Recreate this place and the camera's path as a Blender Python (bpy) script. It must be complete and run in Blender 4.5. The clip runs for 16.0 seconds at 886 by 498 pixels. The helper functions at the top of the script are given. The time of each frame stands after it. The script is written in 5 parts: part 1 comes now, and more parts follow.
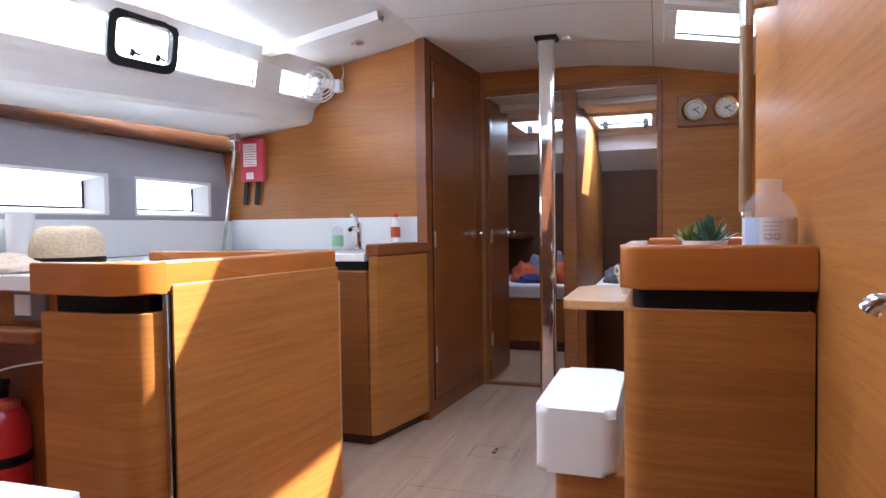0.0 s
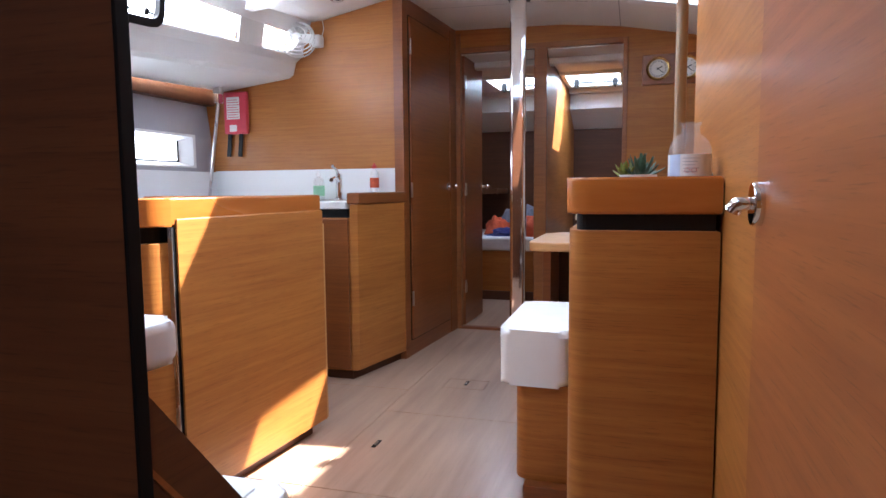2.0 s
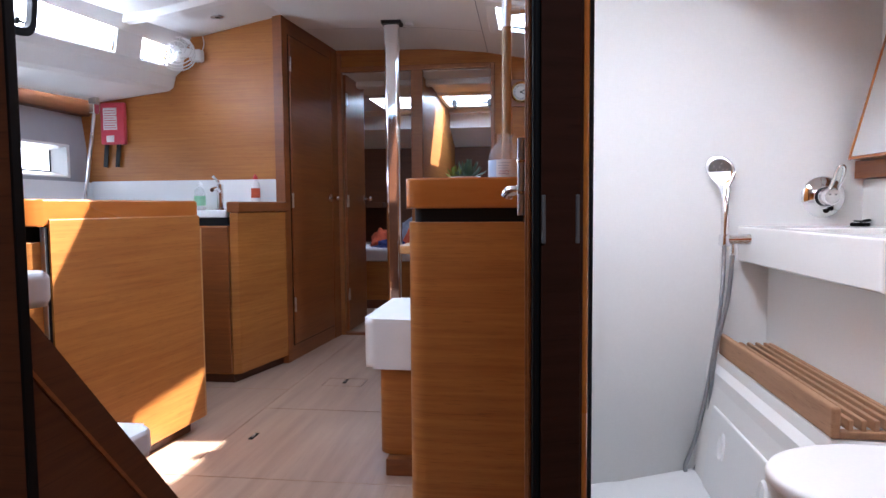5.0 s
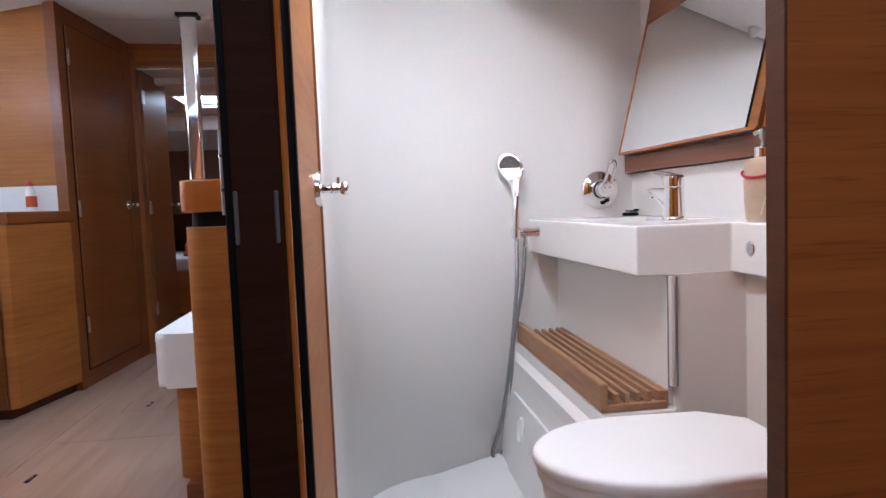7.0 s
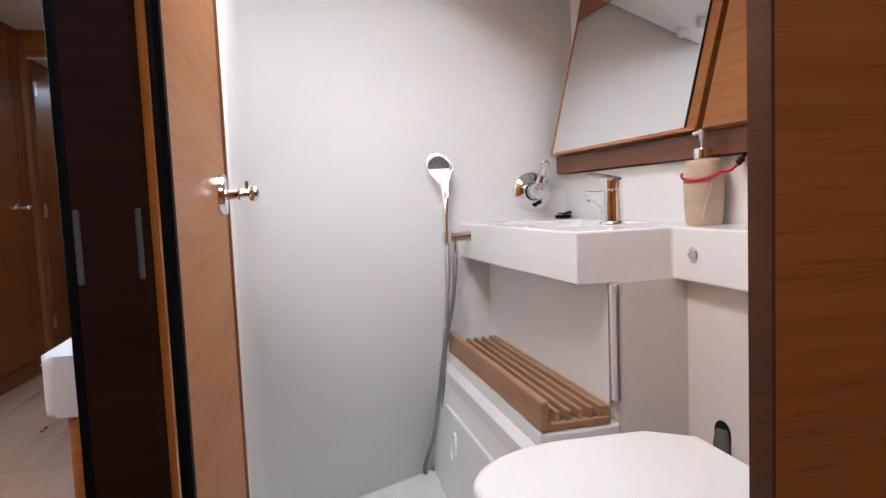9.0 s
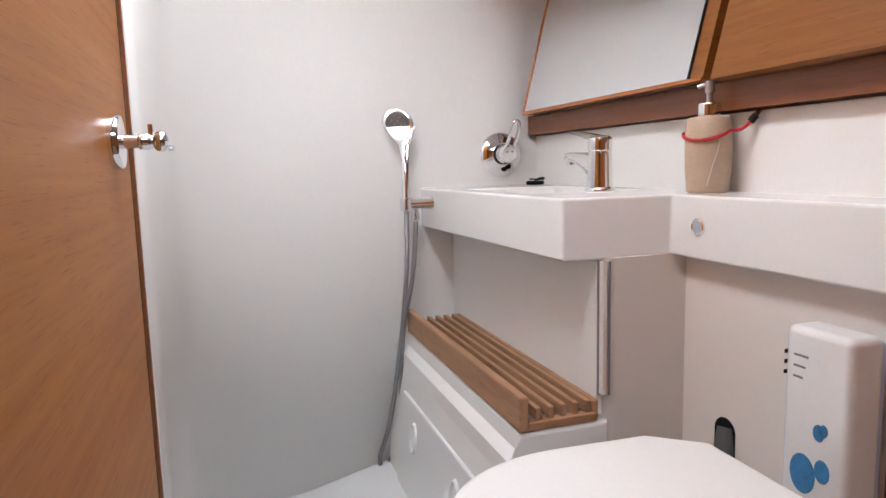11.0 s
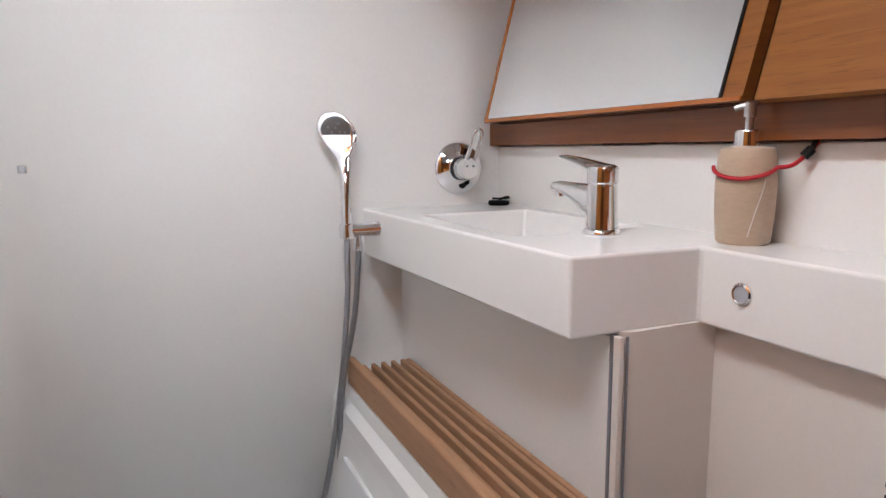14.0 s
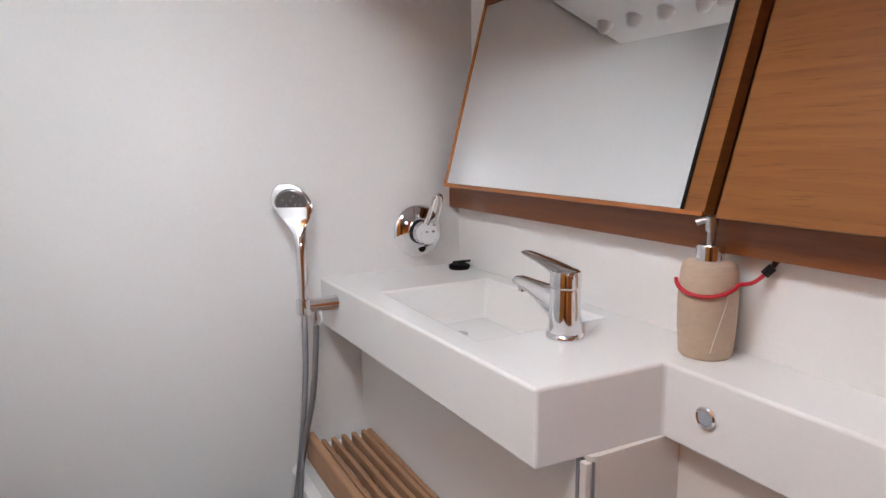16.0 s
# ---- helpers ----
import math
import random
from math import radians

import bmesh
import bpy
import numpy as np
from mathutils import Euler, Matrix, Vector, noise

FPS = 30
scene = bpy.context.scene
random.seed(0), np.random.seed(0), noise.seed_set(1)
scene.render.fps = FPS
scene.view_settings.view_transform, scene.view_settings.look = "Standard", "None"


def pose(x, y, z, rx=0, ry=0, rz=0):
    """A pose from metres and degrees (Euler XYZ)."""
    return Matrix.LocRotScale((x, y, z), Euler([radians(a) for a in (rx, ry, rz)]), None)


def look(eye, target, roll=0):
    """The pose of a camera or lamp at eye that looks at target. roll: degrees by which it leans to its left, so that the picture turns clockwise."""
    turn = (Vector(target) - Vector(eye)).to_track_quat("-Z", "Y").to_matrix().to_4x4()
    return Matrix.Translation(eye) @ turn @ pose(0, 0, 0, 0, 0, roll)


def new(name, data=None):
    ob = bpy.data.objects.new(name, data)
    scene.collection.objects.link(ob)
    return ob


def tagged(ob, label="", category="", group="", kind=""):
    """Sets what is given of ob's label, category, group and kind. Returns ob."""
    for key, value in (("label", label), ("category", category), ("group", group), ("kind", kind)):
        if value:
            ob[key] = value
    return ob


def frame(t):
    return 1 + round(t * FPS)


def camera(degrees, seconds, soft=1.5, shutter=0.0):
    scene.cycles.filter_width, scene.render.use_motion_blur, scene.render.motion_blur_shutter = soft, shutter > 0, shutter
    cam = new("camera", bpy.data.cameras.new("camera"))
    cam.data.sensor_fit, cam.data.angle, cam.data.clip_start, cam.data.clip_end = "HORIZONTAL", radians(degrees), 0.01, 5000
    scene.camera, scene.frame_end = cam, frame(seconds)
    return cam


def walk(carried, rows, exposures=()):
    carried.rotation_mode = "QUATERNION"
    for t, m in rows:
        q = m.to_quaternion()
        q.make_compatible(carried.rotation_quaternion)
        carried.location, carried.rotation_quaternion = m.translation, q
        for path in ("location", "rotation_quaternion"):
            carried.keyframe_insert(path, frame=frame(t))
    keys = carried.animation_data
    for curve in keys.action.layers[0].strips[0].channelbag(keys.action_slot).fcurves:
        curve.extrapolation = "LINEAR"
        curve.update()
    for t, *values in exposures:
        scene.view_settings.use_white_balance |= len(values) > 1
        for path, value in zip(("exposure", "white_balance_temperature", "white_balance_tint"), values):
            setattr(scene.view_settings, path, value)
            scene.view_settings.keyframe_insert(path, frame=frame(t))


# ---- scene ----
cam = camera(69.3, 16.0)
METRES, EYE, TILT, LEAN, TURN = 1.6, 1.065, 0.0, 0.0, 18.5
ROWS = [
    (0.0, 0.0, 0.0, 0.0, -0.03, -1.92, 0.79),
    (0.5, 0.0013, -0.0291, -0.008, -0.43, -2.98, 0.76),
    (1.0, 0.0065, -0.0647, -0.0177, -0.97, -4.03, 0.78),
    (1.5, 0.0044, -0.1041, -0.0303, -1.63, -4.84, 0.71),
    (2.0, 0.0018, -0.1417, -0.0362, -2.07, -5.39, 0.49),
    (2.5, 0.001, -0.1794, -0.0433, -2.56, -5.61, 0.25),
    (3.0, 0.0035, -0.2135, -0.0527, -3.39, -5.52, -0.08),
    (5.5, 0.0808, -0.3171, -0.0722, -14.64, -3.6, 0.7),
    (6.0, 0.1038, -0.3186, -0.0756, -18.68, -3.64, 0.93),
    (6.5, 0.1234, -0.3159, -0.0759, -22.51, -3.84, 1.56),
    (7.0, 0.1395, -0.3073, -0.0734, -25.74, -4.02, 2.22),
    (7.5, 0.1526, -0.2941, -0.0735, -28.36, -4.1, 2.6),
    (8.0, 0.163, -0.2766, -0.0718, -30.3, -4.14, 2.87),
    (8.5, 0.1706, -0.2557, -0.0685, -31.59, -4.11, 2.72),
    (9.0, 0.1759, -0.2321, -0.0644, -32.38, -4.41, 2.44),
    (11.5, 0.2605, -0.0647, -0.0799, -37.87, -7.75, 1.26),
    (12.0, 0.2784, -0.0245, -0.0831, -39.11, -7.76, 1.12),
    (12.5, 0.3001, 0.0089, -0.0774, -40.04, -7.7, 1.3),
    (13.0, 0.3157, 0.0396, -0.0645, -41.01, -7.8, 1.31),
    (13.5, 0.3316, 0.067, -0.0454, -41.78, -8.21, 1.16),
    (14.0, 0.3423, 0.085, -0.0246, -43.06, -8.79, 0.44),
    (14.5, 0.3519, 0.098, 0.0022, -44.63, -9.45, -0.09),
    (15.0, 0.3593, 0.1059, 0.0334, -45.9, -9.71, -0.08),
    (15.5, 0.3655, 0.1123, 0.0674, -46.6, -9.84, 0.46),
    (16.0, 0.3668, 0.1126, 0.0884, -46.86, -9.46, 0.59),
]
walk(cam, [(t, pose(0, 0, EYE, TILT, LEAN, TURN) @ pose(METRES * x, METRES * y, METRES * z, 90 + pitch, roll, yaw)) for t, x, y, z, yaw, pitch, roll in ROWS],
     exposures=((0.0, 2.85, 5800, 12), (3.0, 2.85, 5800, 12), (5.3, 2.58, 5600, 13), (7.0, 2.45, 5800, 13), (8.5, 2.45, 6100, 12), (12.5, 2.32, 6150, 11), (16.0, 2.12, 6050, 10)))

# ---- light ----
SUN_FROM = Vector((0.476, 0.495, 0.68)).normalized()
world = bpy.data.worlds.new("sky")
world.use_nodes = True
scene.world = world
wn = world.node_tree.nodes
sky = wn.new("ShaderNodeTexSky")
sky.sky_type, sky.sun_disc = "NISHITA", False
sky.sun_elevation = math.asin(SUN_FROM.z)
sky.sun_rotation = math.atan2(SUN_FROM.x, SUN_FROM.y)
wn["Background"].inputs["Strength"].default_value = 0.15
world.node_tree.links.new(sky.outputs[0], wn["Background"].inputs["Color"])
sun = new("sun", bpy.data.lights.new("sun", "SUN"))
sun.data.energy, sun.data.angle, sun.data.color = 5.0, radians(0.6), (1.0, 0.93, 0.82)
sun.matrix_world = look(SUN_FROM * 30, (0, 0, 0))


def window_light(x, y, z, target, w, h, watts, colour=(0.80, 0.90, 1.0)):
    """Sky light that enters through an opening."""
    ob = new("window_light", bpy.data.lights.new("window_light", "AREA"))
    ob.data.shape, ob.data.size, ob.data.size_y, ob.data.energy, ob.data.color = "RECTANGLE", w, h, watts, colour
    ob.matrix_world = look((x, y, z), target)
    return ob


window_light(-2.25, 2.1, 1.87, (-0.6, 2.1, 1.86), 1.8, 0.16, 24)          # coachroof window
window_light(-2.57, 2.0, 1.25, (-1.0, 2.0, 1.2), 0.9, 0.12, 5)           # hull ports
window_light(0.28, 3.52, 2.10, (0.1, 3.4, 0), 0.36, 0.48, 5)             # saloon hatch
window_light(-0.28, 2.1, 2.14, (-0.3, 2.0, 0), 0.5, 0.6, 2.4)             # roof hatch
window_light(-0.62, 0.62, 2.14, (-0.4, 1.2, 0), 0.5, 0.7, 1.4)            # companionway
window_light(0.59, 0.75, 1.922, (0.59, 0.77, 0), 0.44, 0.66, 5.6, (0.96, 0.97, 0.985))  # head hatch
window_light(-0.26, 5.55, 2.0, (-0.26, 5.5, 0), 0.4, 0.5, 2.4)             # cabin hatches
window_light(-0.95, 5.55, 2.0, (-0.95, 5.5, 0), 0.4, 0.5, 2.0)
window_light(0.5, -0.85, 1.93, (0.5, -0.6, 0), 0.4, 0.4, 2.0)                # added fill light for the aft cabin, at an unseen opening

# ---- materials ----


def mat(name, colour, rough=0.5, metal=0.0, vary=0.08, scale=(8, 8, 8), bump=0.0, fine=6.0, coat=0.0, colour2=None, trans=0.0, spec=0.5):
    """A surface with two scales of variation in colour and roughness, and fine relief."""
    m = bpy.data.materials.new(name)
    m.use_nodes = True
    t, n = m.node_tree, m.node_tree.nodes
    b = n["Principled BSDF"]
    b.inputs["Metallic"].default_value, b.inputs["Coat Weight"].default_value = metal, coat
    b.inputs["Coat Roughness"].default_value, b.inputs["Transmission Weight"].default_value = 0.12, trans
    b.inputs["Specular IOR Level"].default_value = spec
    tc = n.new("ShaderNodeTexCoord")
    mp = n.new("ShaderNodeMapping")
    mp.inputs["Scale"].default_value = scale
    t.links.new(tc.outputs["Object"], mp.inputs["Vector"])
    n1, n2 = n.new("ShaderNodeTexNoise"), n.new("ShaderNodeTexNoise")
    for q, s, d in ((n1, 1.0, 3), (n2, fine, 6)):
        q.inputs["Scale"].default_value, q.inputs["Detail"].default_value = s, d
        t.links.new(mp.outputs[0], q.inputs["Vector"])
    add = n.new("ShaderNodeMath")
    add.operation = "ADD"
    t.links.new(n1.outputs["Fac"], add.inputs[0])
    t.links.new(n2.outputs["Fac"], add.inputs[1])
    ramp = n.new("ShaderNodeMapRange")
    ramp.inputs["From Min"].default_value, ramp.inputs["From Max"].default_value = 0.7, 1.3
    t.links.new(add.outputs[0], ramp.inputs["Value"])
    mix = n.new("ShaderNodeMix")
    mix.data_type = "RGBA"
    c2 = colour2 or tuple(c * (1 - 2 * vary) for c in colour)
    mix.inputs["A"].default_value, mix.inputs["B"].default_value = (*colour, 1), (*c2, 1)
    t.links.new(ramp.outputs[0], mix.inputs["Factor"])
    t.links.new(mix.outputs["Result"], b.inputs["Base Color"])
    rr = n.new("ShaderNodeMapRange")
    rr.inputs["To Min"].default_value, rr.inputs["To Max"].default_value = max(0.02, rough * 0.85), min(1, rough * 1.15)
    t.links.new(n1.outputs["Fac"], rr.inputs["Value"])
    t.links.new(rr.outputs[0], b.inputs["Roughness"])
    if bump:
        bp = n.new("ShaderNodeBump")
        bp.inputs["Strength"].default_value, bp.inputs["Distance"].default_value = bump, 0.002
        t.links.new(n2.outputs["Fac"], bp.inputs["Height"])
        t.links.new(bp.outputs[0], b.inputs["Normal"])
    return m


def veneer(name, light, dark, grain=(3.0, 3.0, 90.0), rough=0.38, coat=0.25, bump=0.15, pores=0.45, spec=0.5):
    """Straight-grained veneer: long fine streaks, broad tonal drift and dark pores."""
    m = bpy.data.materials.new(name)
    m.use_nodes = True
    t, n = m.node_tree, m.node_tree.nodes
    b = n["Principled BSDF"]
    b.inputs["Coat Weight"].default_value, b.inputs["Coat Roughness"].default_value = coat, 0.2
    b.inputs["Specular IOR Level"].default_value = spec
    tc = n.new("ShaderNodeTexCoord")

    def streaks(scale, detail, warp):
        mp = n.new("ShaderNodeMapping")
        mp.inputs["Scale"].default_value = scale
        t.links.new(tc.outputs["Object"], mp.inputs["Vector"])
        q = n.new("ShaderNodeTexNoise")
        q.inputs["Scale"].default_value, q.inputs["Detail"].default_value, q.inputs["Distortion"].default_value = 1.0, detail, warp
        t.links.new(mp.outputs[0], q.inputs["Vector"])
        return q.outputs["Fac"]

    big = streaks((0.7, 0.7, 5.0), 2, 0.4)
    mid = streaks(grain, 5, 0.3)
    pore = streaks(tuple(g * k for g, k in zip(grain, (6, 6, 5))), 2, 0.0)
    a = n.new("ShaderNodeMath")
    a.operation = "MULTIPLY_ADD"
    t.links.new(mid, a.inputs[0])
    a.inputs[1].default_value = 1.4
    t.links.new(big, a.inputs[2])
    r = n.new("ShaderNodeMapRange")
    r.inputs["From Min"].default_value, r.inputs["From Max"].default_value = 0.8, 1.6
    t.links.new(a.outputs[0], r.inputs["Value"])
    mix = n.new("ShaderNodeMix")
    mix.data_type = "RGBA"
    mix.inputs["A"].default_value, mix.inputs["B"].default_value = (*light, 1), (*dark, 1)
    t.links.new(r.outputs[0], mix.inputs["Factor"])
    pr = n.new("ShaderNodeMapRange")
    pr.inputs["From Min"].default_value, pr.inputs["From Max"].default_value = 0.58, 0.72
    pr.inputs["To Min"].default_value, pr.inputs["To Max"].default_value = 0.0, pores
    t.links.new(pore, pr.inputs["Value"])
    mix2 = n.new("ShaderNodeMix")
    mix2.data_type = "RGBA"
    t.links.new(pr.outputs[0], mix2.inputs["Factor"])
    t.links.new(mix.outputs["Result"], mix2.inputs["A"])
    mix2.inputs["B"].default_value = (*[c * 0.5 for c in dark], 1)
    t.links.new(mix2.outputs["Result"], b.inputs["Base Color"])
    rr = n.new("ShaderNodeMapRange")
    rr.inputs["To Min"].default_value, rr.inputs["To Max"].default_value = rough * 0.8, rough * 1.25
    t.links.new(big, rr.inputs["Value"])
    t.links.new(rr.outputs[0], b.inputs["Roughness"])
    bp = n.new("ShaderNodeBump")
    bp.inputs["Strength"].default_value, bp.inputs["Distance"].default_value = bump, 0.001
    t.links.new(pore, bp.inputs["Height"])
    t.links.new(bp.outputs[0], b.inputs["Normal"])
    return m


def glow(name, colour, strength):
    m = bpy.data.materials.new(name)
    m.use_nodes = True
    b = m.node_tree.nodes["Principled BSDF"]
    b.inputs["Emission Color"].default_value, b.inputs["Emission Strength"].default_value = (*colour, 1), strength
    return m


def glass(name, colour=(1, 1, 1), rough=0.0, alpha=0.12):
    """A thin clear pane."""
    m = bpy.data.materials.new(name)
    m.use_nodes = True
    t, n = m.node_tree, m.node_tree.nodes
    b = n["Principled BSDF"]
    b.inputs["Base Color"].default_value, b.inputs["Roughness"].default_value = (*colour, 1), rough
    b.inputs["Alpha"].default_value = alpha
    return m


WOOD = veneer("teak veneer", (0.43, 0.166, 0.031), (0.30, 0.098, 0.016), rough=0.46, coat=0.10, spec=0.35)
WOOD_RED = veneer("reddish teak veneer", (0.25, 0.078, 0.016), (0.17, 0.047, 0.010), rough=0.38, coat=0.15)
WOOD_DARK = veneer("dark brown veneer", (0.105, 0.036, 0.013), (0.065, 0.021, 0.008), rough=0.5, coat=0.05, spec=0.3)
WOOD_FRAME = veneer("teak frame veneer", (0.32, 0.115, 0.028), (0.22, 0.072, 0.016))
WOOD_MATT = veneer("satin teak door veneer", (0.50, 0.205, 0.042), (0.38, 0.135, 0.024), rough=0.5, coat=0.05, spec=0.25)
WOOD_POST = veneer("near black brown lacquer", (0.034, 0.012, 0.007), (0.022, 0.008, 0.004), rough=0.6, coat=0.0, spec=0.06)
WOOD_SOLID = veneer("varnished solid teak", (0.45, 0.145, 0.024), (0.34, 0.096, 0.014), grain=(4, 4, 30), rough=0.26, coat=0.4, pores=0.08)
WOOD_CABINET = veneer("satin teak cabinet veneer", (0.285, 0.108, 0.021), (0.205, 0.067, 0.012), rough=0.46, coat=0.1, spec=0.35)
WOOD_AFT = veneer("reddish teak bulkhead veneer", (0.36, 0.112, 0.025), (0.24, 0.066, 0.014), grain=(2.0, 2.0, 60.0), rough=0.45, coat=0.1, spec=0.35)
WOOD_PALE = veneer("pale oak top", (0.52, 0.27, 0.10), (0.42, 0.20, 0.07))
WOOD_RAW = veneer("raw teak", (0.42, 0.235, 0.125), (0.31, 0.16, 0.08), grain=(30, 3, 60), rough=0.65, coat=0.0)
FLOOR = veneer("laminate floor", (0.49, 0.33, 0.23), (0.33, 0.205, 0.135), grain=(18, 1.2, 18), rough=0.3, coat=0.25, bump=0.05, pores=0.16)
GELCOAT = mat("white gelcoat", (0.80, 0.80, 0.79), 0.33, vary=0.02, scale=(1.5, 1.5, 1.5), bump=0.04, fine=90)
LINER = mat("white headliner", (0.78, 0.77, 0.75), 0.55, vary=0.025, scale=(2, 2, 2), bump=0.08, fine=120)
HEADWALL = mat("white moulded wall", (0.83, 0.815, 0.79), 0.33, vary=0.02, scale=(1.5, 1.5, 1.5), bump=0.05, fine=90)
HEADWARM = mat("cream moulded panel", (0.76, 0.70, 0.645), 0.4, vary=0.02, scale=(2, 2, 2), bump=0.06, fine=120)
FAINT = mat("pale grey print", (0.42, 0.44, 0.48), 0.6)
SINK = mat("white composite", (0.84, 0.825, 0.80), 0.16, vary=0.015, scale=(3, 3, 3), bump=0.02, fine=50)
GREYHULL = mat("grey vinyl hull lining", (0.40, 0.40, 0.43), 0.6, vary=0.05, scale=(4, 4, 4), bump=0.2, fine=80)
LEATHER = mat("white leatherette", (0.78, 0.76, 0.72), 0.42, vary=0.03, scale=(9, 9, 9), bump=0.25, fine=40)
BLACK = mat("black plastic", (0.006, 0.006, 0.007), 0.45, vary=0.1, scale=(20, 20, 20), bump=0.1, spec=0.2)
RUBBER = mat("black rubber", (0.004, 0.0035, 0.0035), 0.6, vary=0.1, scale=(20, 20, 20), spec=0.12)
CHROME = mat("chrome", (0.82, 0.82, 0.83), 0.06, 1.0, vary=0.02, scale=(12, 12, 12))
STEEL = mat("brushed steel", (0.60, 0.60, 0.61), 0.28, 1.0, vary=0.05, scale=(40, 40, 4))
BRASS = mat("polished brass", (0.72, 0.48, 0.18), 0.2, 1.0, vary=0.05, scale=(20, 20, 20))
RED = mat("red paint", (0.55, 0.02, 0.02), 0.35, vary=0.08, scale=(12, 12, 12))
PINKRED = mat("faded red plastic box", (0.60, 0.055, 0.085), 0.4, vary=0.06, scale=(8, 8, 8))
PAPER = mat("white label", (0.78, 0.76, 0.74), 0.6, vary=0.03, scale=(30, 30, 30))
INK = mat("grey print", (0.22, 0.22, 0.24), 0.6)
MIRROR = mat("mirror", (0.86, 0.88, 0.89), 0.015, 1.0, vary=0.005)
STONE = mat("beige sandstone resin", (0.55, 0.42, 0.30), 0.5, vary=0.07, scale=(14, 14, 34), bump=0.2)
CORD = mat("red cord", (0.60, 0.02, 0.035), 0.6, vary=0.15, scale=(300, 300, 300), bump=0.3)
POLE = mat("bronze brown pole", (0.30, 0.17, 0.07), 0.35, vary=0.1, scale=(30, 30, 4))
STRAW = mat("woven straw", (0.76, 0.60, 0.40), 0.8, vary=0.2, scale=(90, 90, 140), bump=0.8)
PORT = glow("daylight outside", (0.93, 0.97, 1.0), 1.6)
PANE = glass("clear pane")
BOTTLE = glass("clear plastic", (0.82, 0.86, 0.90), 0.03, 0.16)
LEAF = mat("succulent leaf", (0.07, 0.15, 0.085), 0.45, vary=0.25, scale=(40, 40, 40))
LEAF2 = mat("yellow green leaf", (0.22, 0.27, 0.04), 0.45, vary=0.25, scale=(40, 40, 40))
BLUE = mat("blue print", (0.05, 0.25, 0.55), 0.4, vary=0.15, scale=(60, 60, 60))
PALEBLUE = mat("pale blue plastic", (0.50, 0.60, 0.78), 0.35, vary=0.04)
NAVY = mat("navy cotton", (0.03, 0.035, 0.16), 0.85, vary=0.2, scale=(20, 20, 20), bump=0.4)
ORANGE = mat("orange fleece", (0.62, 0.10, 0.035), 0.9, vary=0.2, scale=(30, 30, 30), bump=0.6)
GREYCLOTH = mat("grey bed linen", (0.20, 0.20, 0.25), 0.9, vary=0.2, scale=(20, 20, 20), bump=0.4)
SHEET = mat("white sheet", (0.70, 0.69, 0.70), 0.85, vary=0.05, scale=(8, 8, 8), bump=0.4)
GREEN = mat("green label", (0.30, 0.58, 0.36), 0.5)
HOSESTEEL = mat("ribbed steel hose", (0.36, 0.36, 0.37), 0.32, 1.0, vary=0.1, scale=(60, 60, 60))
HOSE = mat("dark sanitation hose", (0.10, 0.10, 0.095), 0.5, vary=0.1, scale=(30, 30, 90))

# ---- building helpers ----


def part(name, bm, material, parent=None, label="", smooth=None):
    me = bpy.data.meshes.new(name)
    bmesh.ops.recalc_face_normals(bm, faces=bm.faces)
    bm.to_mesh(me)
    bm.free()
    me.materials.append(material)
    if smooth:
        me.shade_smooth()
        me.set_sharp_from_angle(angle=radians(smooth))
    ob = new(name, me)
    if smooth:
        wn_ = ob.modifiers.new("normals", "WEIGHTED_NORMAL")
        wn_.keep_sharp = True
    if parent is not None:
        ob.parent = parent
    if label:
        ob["label"] = label
    return ob


def thing(name, label, category, group="", kind=""):
    return tagged(new(name), label, category, group, kind)


def bev(bm, w, seg=2, edges=None):
    if w:
        bmesh.ops.bevel(bm, geom=list(edges or bm.edges), offset=w, segments=seg, affect="EDGES", profile=0.5)
    return bm


def box(x0, x1, y0, y1, z0, z1, w=0.0, seg=2):
    bm = bmesh.new()
    bmesh.ops.create_cube(bm, size=1, matrix=Matrix.LocRotScale(((x0 + x1) / 2, (y0 + y1) / 2, (z0 + z1) / 2), None, (abs(x1 - x0), abs(y1 - y0), abs(z1 - z0))))
    return bev(bm, w, seg)


def prism(poly, z0, z1, w=0.0, seg=2, axis="z", round_at=(), radius=0.0):
    """Extrudes an outline. axis z: outline in x, y; axis y: in x, z; axis x: in y, z. Corners named in round_at are rounded."""
    pts = []
    for i, p in enumerate(poly):
        if i in round_at:
            a, b = Vector(poly[i - 1]) - Vector(p), Vector(poly[(i + 1) % len(poly)]) - Vector(p)
            a, b = a.normalized() * radius, b.normalized() * radius
            for k in range(9):
                s = k / 8
                pts.append(Vector(p) + a * (1 - s) ** 2 + b * s ** 2)
        else:
            pts.append(Vector(p))
    put = {"z": lambda u, v, h: (u, v, h), "y": lambda u, v, h: (u, h, v), "x": lambda u, v, h: (h, u, v)}[axis]
    bm = bmesh.new()
    lo = [bm.verts.new(put(p[0], p[1], z0)) for p in pts]
    hi = [bm.verts.new(put(p[0], p[1], z1)) for p in pts]
    n = len(pts)
    bm.faces.new(lo), bm.faces.new(hi)
    for i in range(n):
        bm.faces.new((lo[i], lo[(i + 1) % n], hi[(i + 1) % n], hi[i]))
    if w:
        bev(bm, w, seg, [e for e in bm.edges if (e.verts[0] in lo) == (e.verts[1] in lo)])
    return bm


